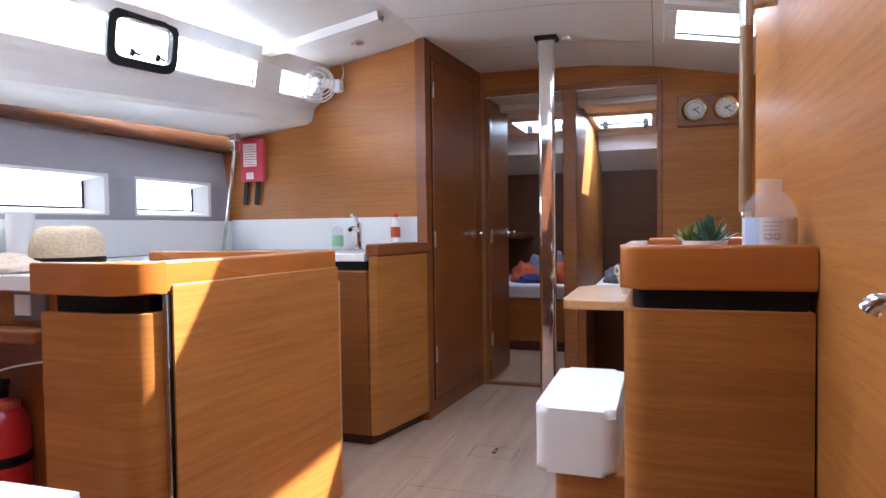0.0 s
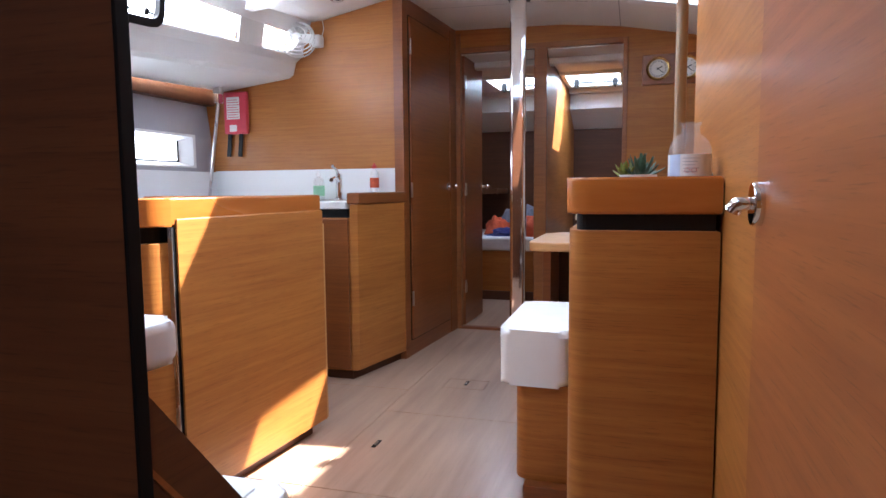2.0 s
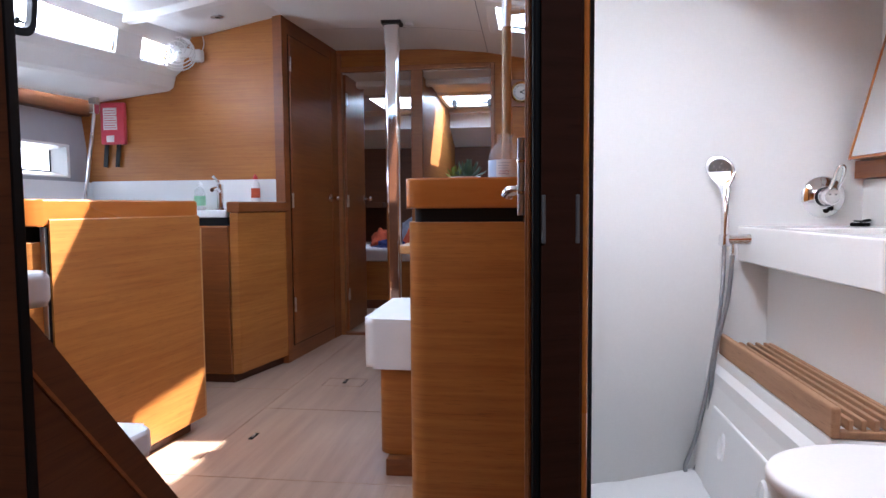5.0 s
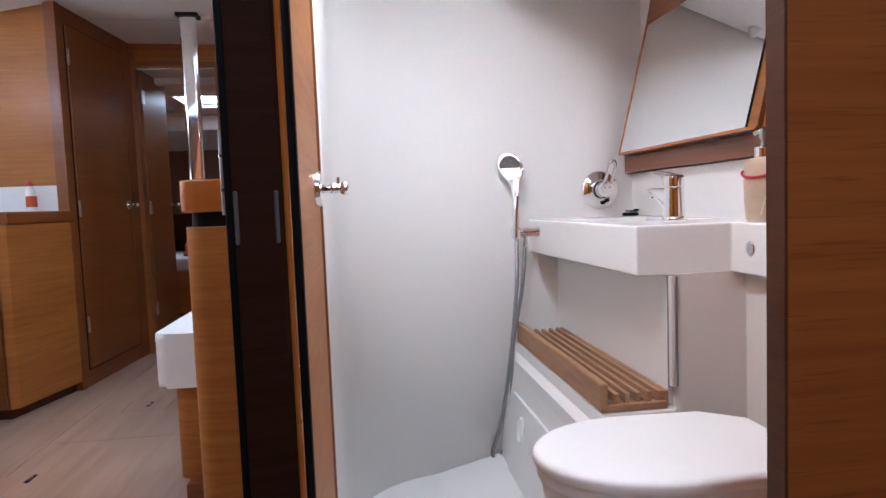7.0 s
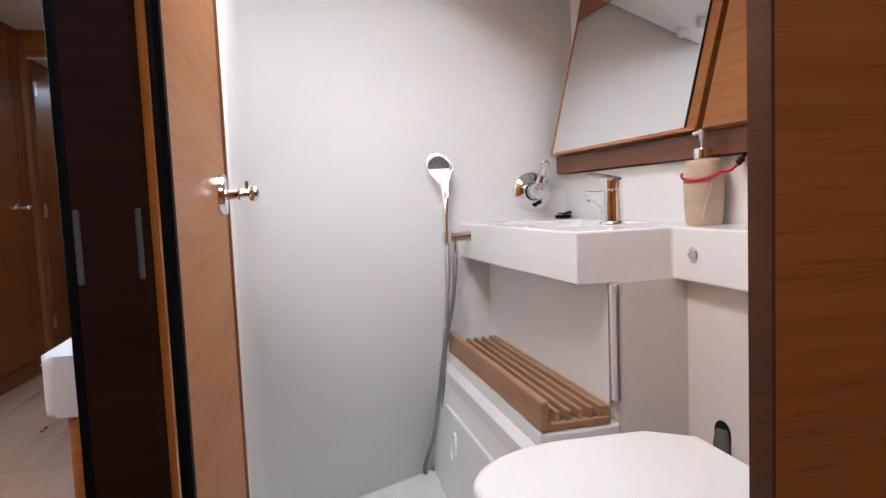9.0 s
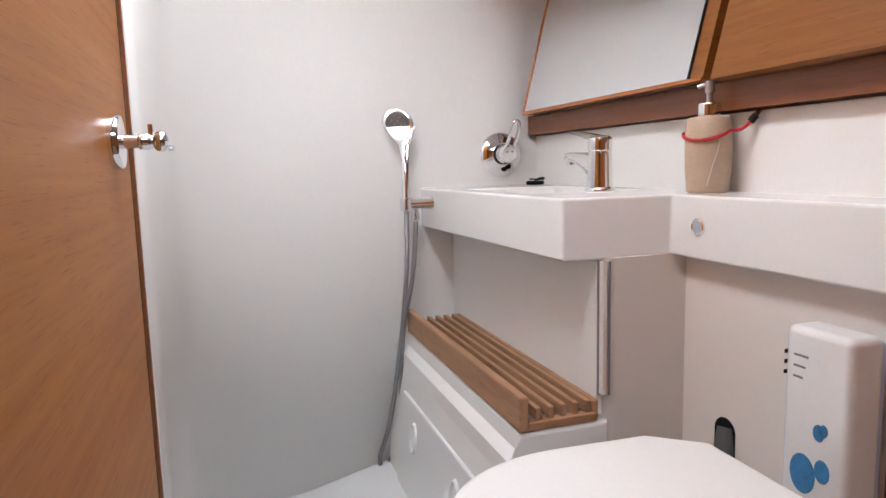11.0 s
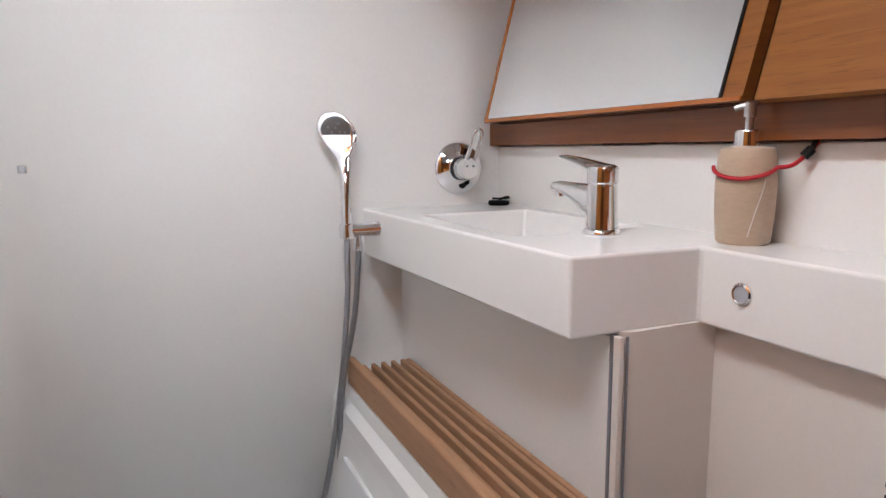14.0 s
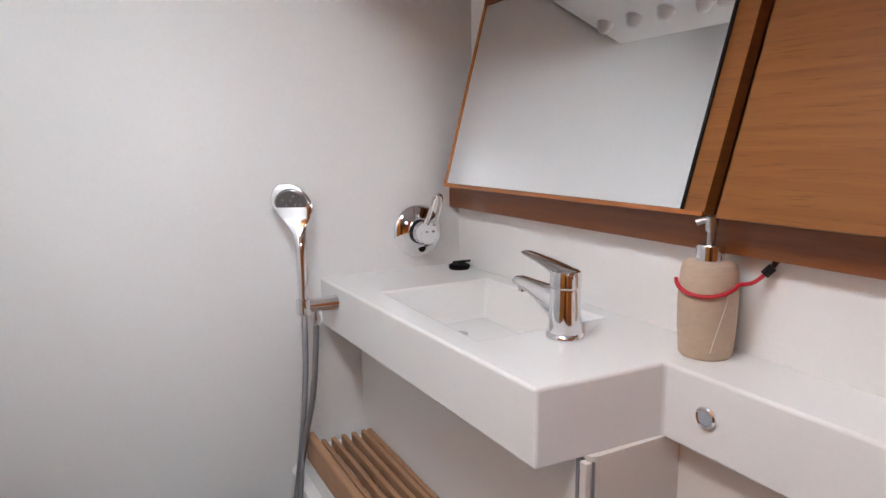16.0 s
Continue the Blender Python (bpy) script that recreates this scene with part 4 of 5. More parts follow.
part("bracket", tube(((0.188, 1.575, 1.50), (0.188, 1.575, 1.75)), 0.015, 16), STEEL, gr, smooth=60)
part("arm", tube(((0.188, 1.575, 1.545), (0.249, 1.575, 1.55)), 0.010, 12), STEEL, gr, smooth=60)

# ---- partition between the saloon and the head ----
wall("wall_head_partition", box(0.2525, 0.2725, 0.27, 1.92, 0, 2.02), WOOD, "teak veneered head partition")
wall("wall_head_starboard", box(0.2725, 1.7, 1.905, 1.93, 0, 2.0), WOOD, "teak bulkhead forward of the head")
od = tagged(new("door_2"), "closed teak passage door with chrome knob", "door", kind="structure")
part("leaf", box(0.2455, 0.2515, 0.236, 0.80, 0.03, 1.95, 0.002), WOOD_AFT, od)
rose = part("rose", turned(lathe(((0, 0), (0.031, 0), (0.031, 0.010), (0.029, 0.013), (0, 0.014)), n=32), pose(0.2455, 0.762, 0.982, 0, -90, 0)), CHROME, od, smooth=40)
part("knob", tube(((0.233, 0.764, 0.982), (0.223, 0.766, 0.982), (0.215, 0.770, 0.980), (0.211, 0.774, 0.973)), lambda u: 0.009 + 0.003 * u, 14), CHROME, rose, smooth=60)
hinge = part("hinge", tube(((0.2415, 0.232, 0.945), (0.2415, 0.232, 1.024)), 0.0042, 12), STEEL, od, "worn steel barrel hinge", smooth=50)
for z in (0.967, 0.999):
    part("knuckle", tube(((0.2415, 0.232, z), (0.2415, 0.232, z + 0.003)), 0.0049, 12), CHROME, hinge, smooth=50)
part("hinge_leaf", box(0.2440, 0.2456, 0.234, 0.250, 0.947, 1.022), STEEL, hinge)
part("edge_trim", box(0.2450, 0.2515, 0.212, 0.2345, 0.0, 2.0, 0.002), WOOD_FRAME, od)
part("stop_bead", box(0.2475, 0.2515, 0.196, 0.202, 0.0, 2.0, 0.001), WOOD_FRAME, od)

# dark door post
pst = tagged(new("door_post"), "dark brown lacquered door post with seals", "door frame", kind="structure")
part("post", prism(((0.260, 0.166), (0.297, 0.180), (0.300, 0.186), (0.300, 0.270), (0.260, 0.270)), 0.0, 2.0, 0.003), WOOD_POST, pst)
part("seal", box(0.252, 0.2595, 0.170, 0.262, 0.0, 2.0, 0.003), RUBBER, pst)
for x, y, turn in ((0.2625, 0.1655, 20), (0.2945, 0.178, 20)):
    part("strike_plate", turned(box(-0.0018, 0.0018, -0.0012, 0.002, -0.023, 0.023, 0.001, 1), pose(x, y, 0.942, 0, 0, turn)), HOSE, pst, "dark grey strike plate")
part("edge_trim", tube(((0.302, 0.190, 0.0), (0.302, 0.190, 2.0)), 0.0035, 8), WOOD_SOLID, pst)
part("rubber_seal", tube(((0.3035, 0.210, 0.0), (0.3035, 0.210, 2.0)), 0.0085, 10), RUBBER, pst)

# head door, folded back inside
hd = tagged(new("door_3"), "teak head door folded back, chrome lever", "door", kind="structure")
part("leaf", box(0.2735, 0.2815, 0.305, 0.982, 0.03, 1.90, 0.002), WOOD_MATT, hd)
part("near_edge", box(0.2735, 0.296, 0.283, 0.304, 0.03, 1.90, 0.004), WOOD_RED, hd)
part("edge_trim", box(0.2735, 0.282, 0.983, 0.998, 0.03, 1.90, 0.002), WOOD_DARK, hd)
part("edge_bead", tube(((0.282, 0.998, 0.03), (0.282, 0.998, 1.90)), 0.004, 8), WOOD_RED, hd)
KM = pose(0.2815, 0.85, 0.985, 0, 90, 0)
hrose = part("lever_rose", turned(lathe(((0, 0), (0.034, 0), (0.034, 0.009), (0.032, 0.012), (0.012, 0.0125), (0, 0.0125)), n=36), KM), CHROME, hd, "round chrome rose", smooth=40)
part("knob", turned(lathe(((0, 0.012), (0.009, 0.012), (0.0085, 0.03), (0.0105, 0.032), (0.0105, 0.041), (0.0085, 0.044), (0.0085, 0.048), (0.012, 0.051), (0.0135, 0.056), (0.012, 0.061), (0.007, 0.064), (0, 0.065)), n=24), KM), CHROME, hrose, smooth=40)
part("lever_pin", tube(((0.326, 0.85, 0.993), (0.326, 0.85, 1.006)), 0.0028, 8), CHROME, hrose)

# ---- the head ----
WY = 1.87
# moulded wall: one smooth sheet from the door round into the forward wall
bm = bmesh.new()
plan = [(0.2735, 1.006)] + [(0.2735 + 0.004 * s, 1.03 + 0.45 * s) for s in (0.3, 0.6, 1.0)]
plan += [(0.278 + 0.35 * (1 - math.cos(a)), 1.50 + (WY - 1.50) * math.sin(a)) for a in [radians(d) for d in range(0, 91, 9)]]
plan += [(0.9, WY), (1.15, WY), (1.6, WY)]
cols = [[bm.verts.new((x, y, z)) for z in (-0.044, 0.8, 1.95)] for x, y in plan]
for p, q in zip(cols, cols[1:]):
    for k in range(2):
        bm.faces.new((p[k], q[k], q[k + 1], p[k + 1]))
hw = wall("wall_head", bm, HEADWALL, "white moulded shower wall with rounded corner")
hw.data.shade_smooth()
md = hw.modifiers.new("thick", "SOLIDIFY")
md.thickness, md.offset = 0.015, 0
wall("trim_wall_edge", box(0.276, 0.2845, 1.006, 1.030, 0, 1.93, 0.002), GELCOAT, "white edge strip of the moulded wall", "trim")
wall("floor_head", box(0.262, 1.3, 0.10, 1.88, -0.0455, -0.032, 0.002), GELCOAT, "white moulded head floor", "floor")
wall("floor_head_step", prism(((0.575, -0.0315), (0.60, -0.028), (0.80, 0.020), (0.83, 0.028), (1.27, 0.028), (1.27, -0.0315)), 0.26, 1.862, axis="y"), GELCOAT, "white moulded step with sloped coving under the toilet", "floor")
HH = (0.35, 0.83, 0.39, 1.11)
wall("ceiling_head", sheet((0.27, 1.7), (1.93, 1.93), (0.10, 1.92), [HH], 0.04), LINER, "white head ceiling with hatch", "ceiling")
# Unseen opaque cover, added to keep direct sun out of the head.
wall("ceiling_head_sun_block", box(HH[0] - 0.02, HH[1] + 0.02, HH[2] - 0.02, HH[3] + 0.02, 1.972, 1.985), GELCOAT, "unseen white panel added to block sun above the head hatch", "hatch")
wall("wall_head_hull", box(1.40, 1.43, 0.2, 1.9, 0, 2.0), HEADWALL, "white moulded hull side behind the mirror")

# aft bulkhead to the right of the doorway, and the aft cabin round the camera
wall("wall_aft_starboard", box(0.799, 1.7, 0.212, 0.238, 0, 2.0, 0.002), WOOD_AFT, "reddish teak aft bulkhead")
wall("trim_aft_edge", box(0.795, 0.7985, 0.210, 0.240, 0, 2.0), WOOD_DARK, "dark edge strip of the bulkhead", "trim")
wall("wall_aft_port", box(-2.55, -0.291, 0.178, 0.190, 0, 2.0), WOOD_DARK, "dark brown engine bulkhead")
wall("trim_aft_port", box(-0.2905, -0.287, 0.177, 0.191, 0, 2.0, 0.001), RUBBER, "black edge strip of the bulkhead", "trim")
wall("wall_cabin_aft", box(-1.2, 1.7, -2.05, -2.0, 0, 2.0), WOOD, "teak aft cabin end wall")
wall("wall_cabin_left", box(-0.62, -0.58, -2.0, 0.17, 0, 2.0), WOOD_RED, "teak aft cabin side wall")
wall("wall_cabin_right", box(1.62, 1.66, -2.0, 0.235, 0, 2.0), WOOD, "teak aft cabin side wall")
# The opening is unseen, added to go with the aft fill light.
wall("ceiling_aft", sheet((-0.65, 1.7), (1.96, 1.96), (-2.05, 0.25), [(0.3, 0.7, -1.05, -0.65)], 0.04), LINER, "white aft cabin ceiling with an added opening for fill light", "ceiling")

# companionway steps
cs = tagged(new("companionway_steps"), "companionway steps with dark side boards and white treads", "stairs")
for x in (-0.331, -0.92):
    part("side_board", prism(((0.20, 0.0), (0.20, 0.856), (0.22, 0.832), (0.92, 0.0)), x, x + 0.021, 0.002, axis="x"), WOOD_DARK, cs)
part("side_strip", prism(((0.20, 0.79), (0.20, 0.782), (0.86, 0.0), (0.868, 0.0)), -0.3095, -0.3065, axis="x"), WOOD_RED, cs)
for y, z in ((0.245, 0.872), (0.46, 0.585), (0.68, 0.30)):
    tread = part("tread", prism(((-0.90, y), (-0.385, y), (-0.385, y + 0.115), (-0.90, y + 0.115)), z - 0.045, z, 0.010, 3, round_at=(2,), radius=0.03), GELCOAT, cs, smooth=35)
    part("tread_inlay", box(-0.86, -0.43, y + 0.025, y + 0.085, z, z + 0.003, 0.001), LEATHER, tread)

# vanity block under the basin
bl = tagged(new("vanity_base"), "cream moulded base under the basin", "cabinet")
part("block", prism(((1.078, 1.000), (1.262, 1.000), (1.262, 1.865), (1.078, 1.865)), 0.0, 0.765, 0.0, round_at=(0,), radius=0.02), HEADWARM, bl, smooth=40)
part("front_panel", box(1.066, 1.0785, 1.019, 1.862, 0.453, 0.757, 0.001), HEADWALL, bl)
part("panel_strip", box(1.067, 1.077, 0.998, 1.012, 0.500, 0.760, 0.002), HEADWARM, bl)
part("panel_joint", box(1.067, 1.078, 1.013, 1.019, 0.496, 0.760), INK, bl)
part("panel_joint", box(1.080, 1.083, 0.9965, 0.9995, 0.500, 0.760), INK, bl)
part("rear_panel", box(1.255, 1.27, 0.262, 1.03, 0.0, 0.77, 0.002), HEADWARM, bl)

# bench with locker door
bn = tagged(new("moulded_bench"), "white moulded bench with locker panel", "bench")
part("bench", prism(((0.83, 0.0), (0.868, 0.36), (0.868, 0.40), (0.886, 0.42), (0.889, 0.452), (1.077, 0.452), (1.077, 0.0)), 0.992, 1.862, 0.008, 3, axis="y"), HEADWALL, bn)
bm = box(-0.006, 0.006, 1.10, 1.72, 0.03, 0.30, 0.004)
ld = part("locker_door", turned(bm, pose(0.8275, 0, 0.0, 0, 6, 0)), GELCOAT, bn)
for y in (1.24, 1.58):
    hb = lathe(((0.0, -0.004), (0.020, -0.003), (0.028, 0.003), (0.031, 0.006), (0.034, 0.003), (0.036, 0.0)), n=28)
    part("finger_pull", turned(hb, pose(0.8435, y, 0.21, 0, -84, 0) @ Matrix.Diagonal((1.25, 0.8, 1, 1))), GELCOAT, ld, smooth=60)

# slatted teak shelf
gt2 = tagged(new("slatted_shelf"), "raw teak slatted shelf with raised front board", "shelf")
part("front_board", box(0.890, 0.909, 0.990, 1.79, 0.454, 0.523, 0.005, 3), WOOD_RAW, gt2)
for k in range(5):
    x = 0.933 + 0.0262 * k
    part("slat", box(x - 0.0055, x + 0.0055, 1.000, 1.795, 0.470, 0.494, 0.002), WOOD_RAW, gt2)
part("rear_slat", box(1.047, 1.059, 0.998, 1.795, 0.456, 0.494, 0.003), WOOD_RAW, gt2)
for y in (0.994, 1.30, 1.60, 1.772):
    part("crossbar", box(0.908, 1.054, y, y + 0.022, 0.454, 0.470, 0.002), WOOD_RAW, gt2)

# basin counter
vc = tagged(new("washbasin"), "white one-piece washbasin counter with square bowl", "washbasin")
bx0, bx1, by0, by1 = 1.038, 1.312, 1.238, 1.645
zt, zb = 0.88, 0.762
bm = bmesh.new()
outer = [(0.991, 1.014), (1.222, 1.005), (1.222, 0.262), (1.372, 0.262), (1.372, 1.868), (0.965, 1.868)]
rim = [(bx0, by0), (bx1, by0), (bx1, by1), (bx0, by1)]
bot = [(bx0 + 0.02, by0 + 0.05), (bx1 - 0.025, by0 + 0.05), (bx1 - 0.025, by1 - 0.03), (bx0 + 0.02, by1 - 0.03)]
ot = [bm.verts.new((x, y, zt)) for x, y in outer]
ob_ = [bm.verts.new((x, y, zb)) for x, y in outer]
rt = [bm.verts.new((x, y, zt)) for x, y in rim]
rb = [bm.verts.new((x, y, zt - 0.085)) for x, y in bot]
extra = bm.verts.new((1.372, 1.006, zt))
for f in ((ot[0], ot[1], rt[1], rt[0]), (ot[1], extra, rt[1]), (ot[1], ot[2], ot[3], extra), (extra, ot[4], rt[2], rt[1]), (ot[4], ot[5], rt[3], rt[2]), (ot[5], ot[0], rt[0], rt[3])):
    bm.faces.new(f)
for i in range(6):
    j = (i + 1) % 6
    if i == 3:
        bm.faces.new((ot[3], ob_[3], ob_[4], ot[4], extra))
    else:
        bm.faces.new((ot[i], ot[j], ob_[j], ob_[i]))
bm.faces.new(ob_)
for i in range(4):
    j = (i + 1) % 4
    bm.faces.new((rt[i], rt[j], rb[j], rb[i]))
bm.faces.new(rb)
bmesh.ops.recalc_face_normals(bm, faces=bm.faces)
ed = [e for e in bm.edges if e.verts[0].co.z + e.verts[1].co.z > 1.52 and len(e.link_faces) == 2 and e.calc_face_angle() > 0.4]
bmesh.ops.bevel(bm, geom=ed, offset=0.006, segments=3, affect="EDGES", profile=0.5)
part("counter", bm, SINK, vc, smooth=30)
part("back_splash", prism(((1.358, 0.265), (1.372, 0.265), (1.372, 1.868), (1.358, 1.868)), 0.874, 1.033, 0.003), SINK, vc)
part("drain", lathe(((0, 0.002), (0.012, 0.002), (0.018, 0.004), (0.022, 0.003), (0.022, 0)), (1.16, 1.52, 0.795), 24), CHROME, vc, smooth=40)
btn = part("button_ring", turned(lathe(((0.012, 0), (0.0165, 0), (0.0165, 0.003), (0.014, 0.005), (0.012, 0.004), (0.012, 0)), n=28), pose(1.222, 0.928, 0.822, 0, -90, 0)), CHROME, vc, "chrome push button ring", smooth=40)
part("button", turned(lathe(((0, 0.003), (0.0115, 0.003), (0.0115, 0)), n=24), pose(1.2215, 0.928, 0.822, 0, -90, 0)), FAINT, btn)

# mirror cabinet
mc = tagged(new("mirror_cabinet"), "teak mirror cabinet tilted against the hull", "mirror cabinet")
lean = math.atan2(0.079, 0.426)


def tilt(y, s, d=0.0):
    """A point on the leaning cabinet front: y along it, s up it, d out of it."""
    return Vector((1.287 + s * math.sin(lean) - d * math.cos(lean), y, 1.098 + s * math.cos(lean) + d * math.sin(lean)))


def slab(corners, d0, d1):
    b = bmesh.new()
    lo = [b.verts.new(tilt(y, s, d0)) for y, s in corners]
    hi = [b.verts.new(tilt(y, s, d1)) for y, s in corners]
    b.faces.new(lo), b.faces.new(hi)
    for i in range(len(lo)):
        j = (i + 1) % len(lo)
        b.faces.new((lo[i], lo[j], hi[j], hi[i]))
    return b


TOP = 0.437
ML = lambda s: 1.807 - 0.150 * s
part("door", slab(((1.807, 0), (1.006, 0), (0.960, TOP), (ML(TOP), TOP)), -0.022, 0.0), WOOD_CABINET, mc)
part("mirror", slab(((1.795, 0.006), (1.046, 0.004), (1.000, TOP), (ML(TOP) - 0.012, TOP)), 0.0005, 0.003), MIRROR, mc, "grey tinted plain mirror")
part("mirror_edge", slab(((1.048, 0.003), (1.043, 0.003), (0.997, TOP), (1.002, TOP)), 0.0005, 0.0036), BLACK, mc)
part("bead", slab(((1.807, -0.004), (1.006, -0.004), (1.006, 0.003), (1.807, 0.003)), 0.0006, 0.004), WOOD_SOLID, mc)
part("bead", slab(((1.807, 0), (1.796, 0), (ML(TOP) - 0.011, TOP), (ML(TOP), TOP)), 0.0006, 0.0045), WOOD_SOLID, mc)
part("door", slab(((0.984, -0.004), (0.265, -0.004), (0.265, TOP), (0.938, TOP)), -0.022, 0.0), WOOD_CABINET, mc)
part("carcass", box(1.33, 1.40, 0.265, 1.868, 1.036, 1.095), WOOD_RED, mc)
part("batten", box(1.352, 1.366, 0.90, 0.904, 1.036, 1.095), WOOD_DARK, mc)
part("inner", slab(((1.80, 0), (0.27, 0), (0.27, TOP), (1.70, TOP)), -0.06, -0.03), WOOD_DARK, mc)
wall("trim_overhead", slab(((1.741, TOP + 0.002), (0.265, TOP + 0.002), (0.265, 0.61), (1.735, 0.61)), -0.03, 0.004), WOOD_RED, "teak strip above the mirror", "trim")

# basin tap
tp = tagged(new("basin_tap"), "chrome single lever basin mixer", "tap")
TX, TY, TZ = 1.167, 1.172, 0.8805
part("column", lathe(((0, 0), (0.031, 0), (0.032, 0.004), (0.031, 0.009), (0.0275, 0.012), (0.0265, 0.04), (0.0250, 0.083), (0.0240, 0.0845), (0.0240, 0.087), (0.0255, 0.0885), (0.0, 0.0890)), (TX, TY, TZ), 36), CHROME, tp, smooth=40)
SD = Vector((-0.05, 1.0, 0)).normalized()
c = Vector((TX, TY, TZ))
bm = bmesh.new()
sect = []
PERP = Vector((SD.y, -SD.x, 0))
for s, h, w, th in ((0.0, 0.048, 0.021, 0.036), (0.028, 0.054, 0.020, 0.031), (0.055, 0.064, 0.019, 0.022), (0.085, 0.073, 0.018, 0.014), (0.112, 0.077, 0.017, 0.011), (0.126, 0.076, 0.015, 0.010)):
    sect.append([bm.verts.new(c + SD * s + PERP * (w * math.cos(a)) + Vector((0, 0, h + th * math.sin(a)))) for a in [k * math.pi / 6 for k in range(12)]])
for p, q in zip(sect, sect[1:]):
    for k in range(12):
        bm.faces.new((p[k], p[(k + 1) % 12], q[(k + 1) % 12], q[k]))
bm.faces.new(sect[-1])
part("spout", bm, CHROME, tp, smooth=60)
part("aerator", lathe(((0, 0), (0.010, 0), (0.010, 0.012), (0, 0.012)), tuple(c + SD * 0.112 + Vector((0, 0, 0.060))), 16), CHROME, tp, smooth=40)
bm = bmesh.new()
sect = []
for s, h, w, th in ((-0.0235, 0.110, 0.010, 0.006), (-0.020, 0.111, 0.017, 0.008), (0.0, 0.113, 0.0250, 0.0085), (0.020, 0.1165, 0.0235, 0.0085), (0.040, 0.121, 0.0205, 0.007), (0.070, 0.127, 0.017, 0.005), (0.100, 0.1315, 0.014, 0.0035), (0.107, 0.132, 0.010, 0.0025)):
    sect.append([bm.verts.new(c + SD * s + PERP * (w * math.cos(a)) + Vector((0, 0, h + th * math.sin(a)))) for a in [k * math.pi / 6 for k in range(12)]])
for p, q in zip(sect, sect[1:]):
    for k in range(12):
        bm.faces.new((p[k], p[(k + 1) % 12], q[(k + 1) % 12], q[k]))
bm.faces.new(sect[0]), bm.faces.new(sect[-1])
part("lever", bm, CHROME, tp, smooth=50)
part("cap", lathe(((0.0, 0.0885), (0.0252, 0.0885), (0.0262, 0.0905), (0.0260, 0.108), (0.0245, 0.115), (0.018, 0.119), (0, 0.120)), (TX, TY, TZ), 36), CHROME, tp, smooth=40)
part("index_mark", turned(lathe(((0, 0.002), (0.004, 0.0015), (0.005, 0)), n=12), Matrix.Translation((TX - 0.0165, TY - 0.0165, TZ + 0.04)) @ pose(0, 0, 0, 90, 0, -45)), STEEL, tp)

# plug
pg = tagged(new("basin_plug"), "black rubber basin plug with chain", "plug")
part("disc", lathe(((0, 0), (0.026, 0), (0.028, 0.004), (0.028, 0.009), (0.025, 0.012), (0, 0.012)), (1.315, 1.785, 0.8805), 28), RUBBER, pg, smooth=40)
part("chain", tube(((1.315, 1.785, 0.895), (1.33, 1.77, 0.902), (1.345, 1.785, 0.898), (1.33, 1.80, 0.896), (1.30, 1.79, 0.898)), 0.003, 6), BLACK, pg)

# soap dispenser with cord
sd = tagged(new("soap_dispenser"), "beige sandstone soap dispenser with chrome pump", "soap dispenser")
SP = (1.302, 1.002, 0.8805)
part("body", lathe(((0, 0), (0.036, 0), (0.039, 0.004), (0.0425, 0.045), (0.0435, 0.09), (0.0415, 0.128), (0.039, 0.141), (0.035, 0.145), (0.018, 0.147), (0, 0.147)), SP, 40), STONE, sd, smooth=40)
part("collar", lathe(((0.0205, 0.147), (0.021, 0.148), (0.021, 0.168), (0.019, 0.171), (0, 0.171)), SP, 28), CHROME, sd, smooth=40)
part("stem", lathe(((0.006, 0.17), (0.006, 0.19), (0.009, 0.191), (0.009, 0.212), (0.006, 0.214), (0, 0.214)), SP, 20), STEEL, sd, smooth=40)
part("nozzle", tube(((1.302, 1.002, 1.087), (1.295, 1.011, 1.087), (1.288, 1.019, 1.083)), 0.005, 10), STEEL, sd, smooth=60)
part("vein", tube([(SP[0] + 0.0440 * math.cos(a), SP[1] + 0.0440 * math.sin(a), SP[2] + h) for a, h in ((-2.3, 0.015), (-2.1, 0.05), (-1.9, 0.08), (-1.8, 0.10))], 0.0007, 6), PAPER, sd)
cr = tagged(new("red_cord"), "red elastic cord round the dispenser", "cord")
cpts = [(SP[0] + 0.0465 * math.cos(a), SP[1] + 0.0465 * math.sin(a), SP[2] + 0.116 - 0.016 * math.sin(math.pi * k / 13)) for k, a in enumerate(np.linspace(2.3, 4.95, 14))]
cpts += [(1.330, 0.947, 1.000), (1.345, 0.934, 1.018), (1.353, 0.925, 1.034)]
part("cord", tube(cpts, 0.0032, 8), CORD, cr, smooth=60)
part("clip", tube(((1.340, 0.938, 1.012), (1.347, 0.930, 1.024)), 0.007, 8), BLACK, cr)
part("hook", tube(((1.347, 0.930, 1.024), (1.352, 0.925, 1.040), (1.357, 0.92, 1.038)), 0.004, 8), BLACK, cr)
part("clip", tube(((1.318, 1.025, 1.01), (1.345, 1.035, 1.038)), 0.004, 8), BLACK, cr)

# shower mixer on the wall
mx = tagged(new("shower_mixer"), "round chrome shower mixer with loop lever", "shower mixer")
MM = pose(1.232, WY - 0.008, 0.977, 90, 0, 0) @ Matrix.Scale(1.08, 4)
part("plate", turned(lathe(((0, 0), (0.062, 0), (0.064, 0.004), (0.058, 0.012), (0.034, 0.020), (0.032, 0.022), (0, 0.022)), n=48), MM), CHROME, mx, smooth=40)
part("gap", turned(lathe(((0.029, 0.02), (0.029, 0.032), (0, 0.032)), n=32), MM), BLACK, mx)
part("hub", turned(lathe(((0, 0.030), (0.027, 0.030), (0.028, 0.034), (0.026, 0.062), (0.022, 0.068), (0, 0.069)), n=36), MM), CHROME, mx, smooth=40)
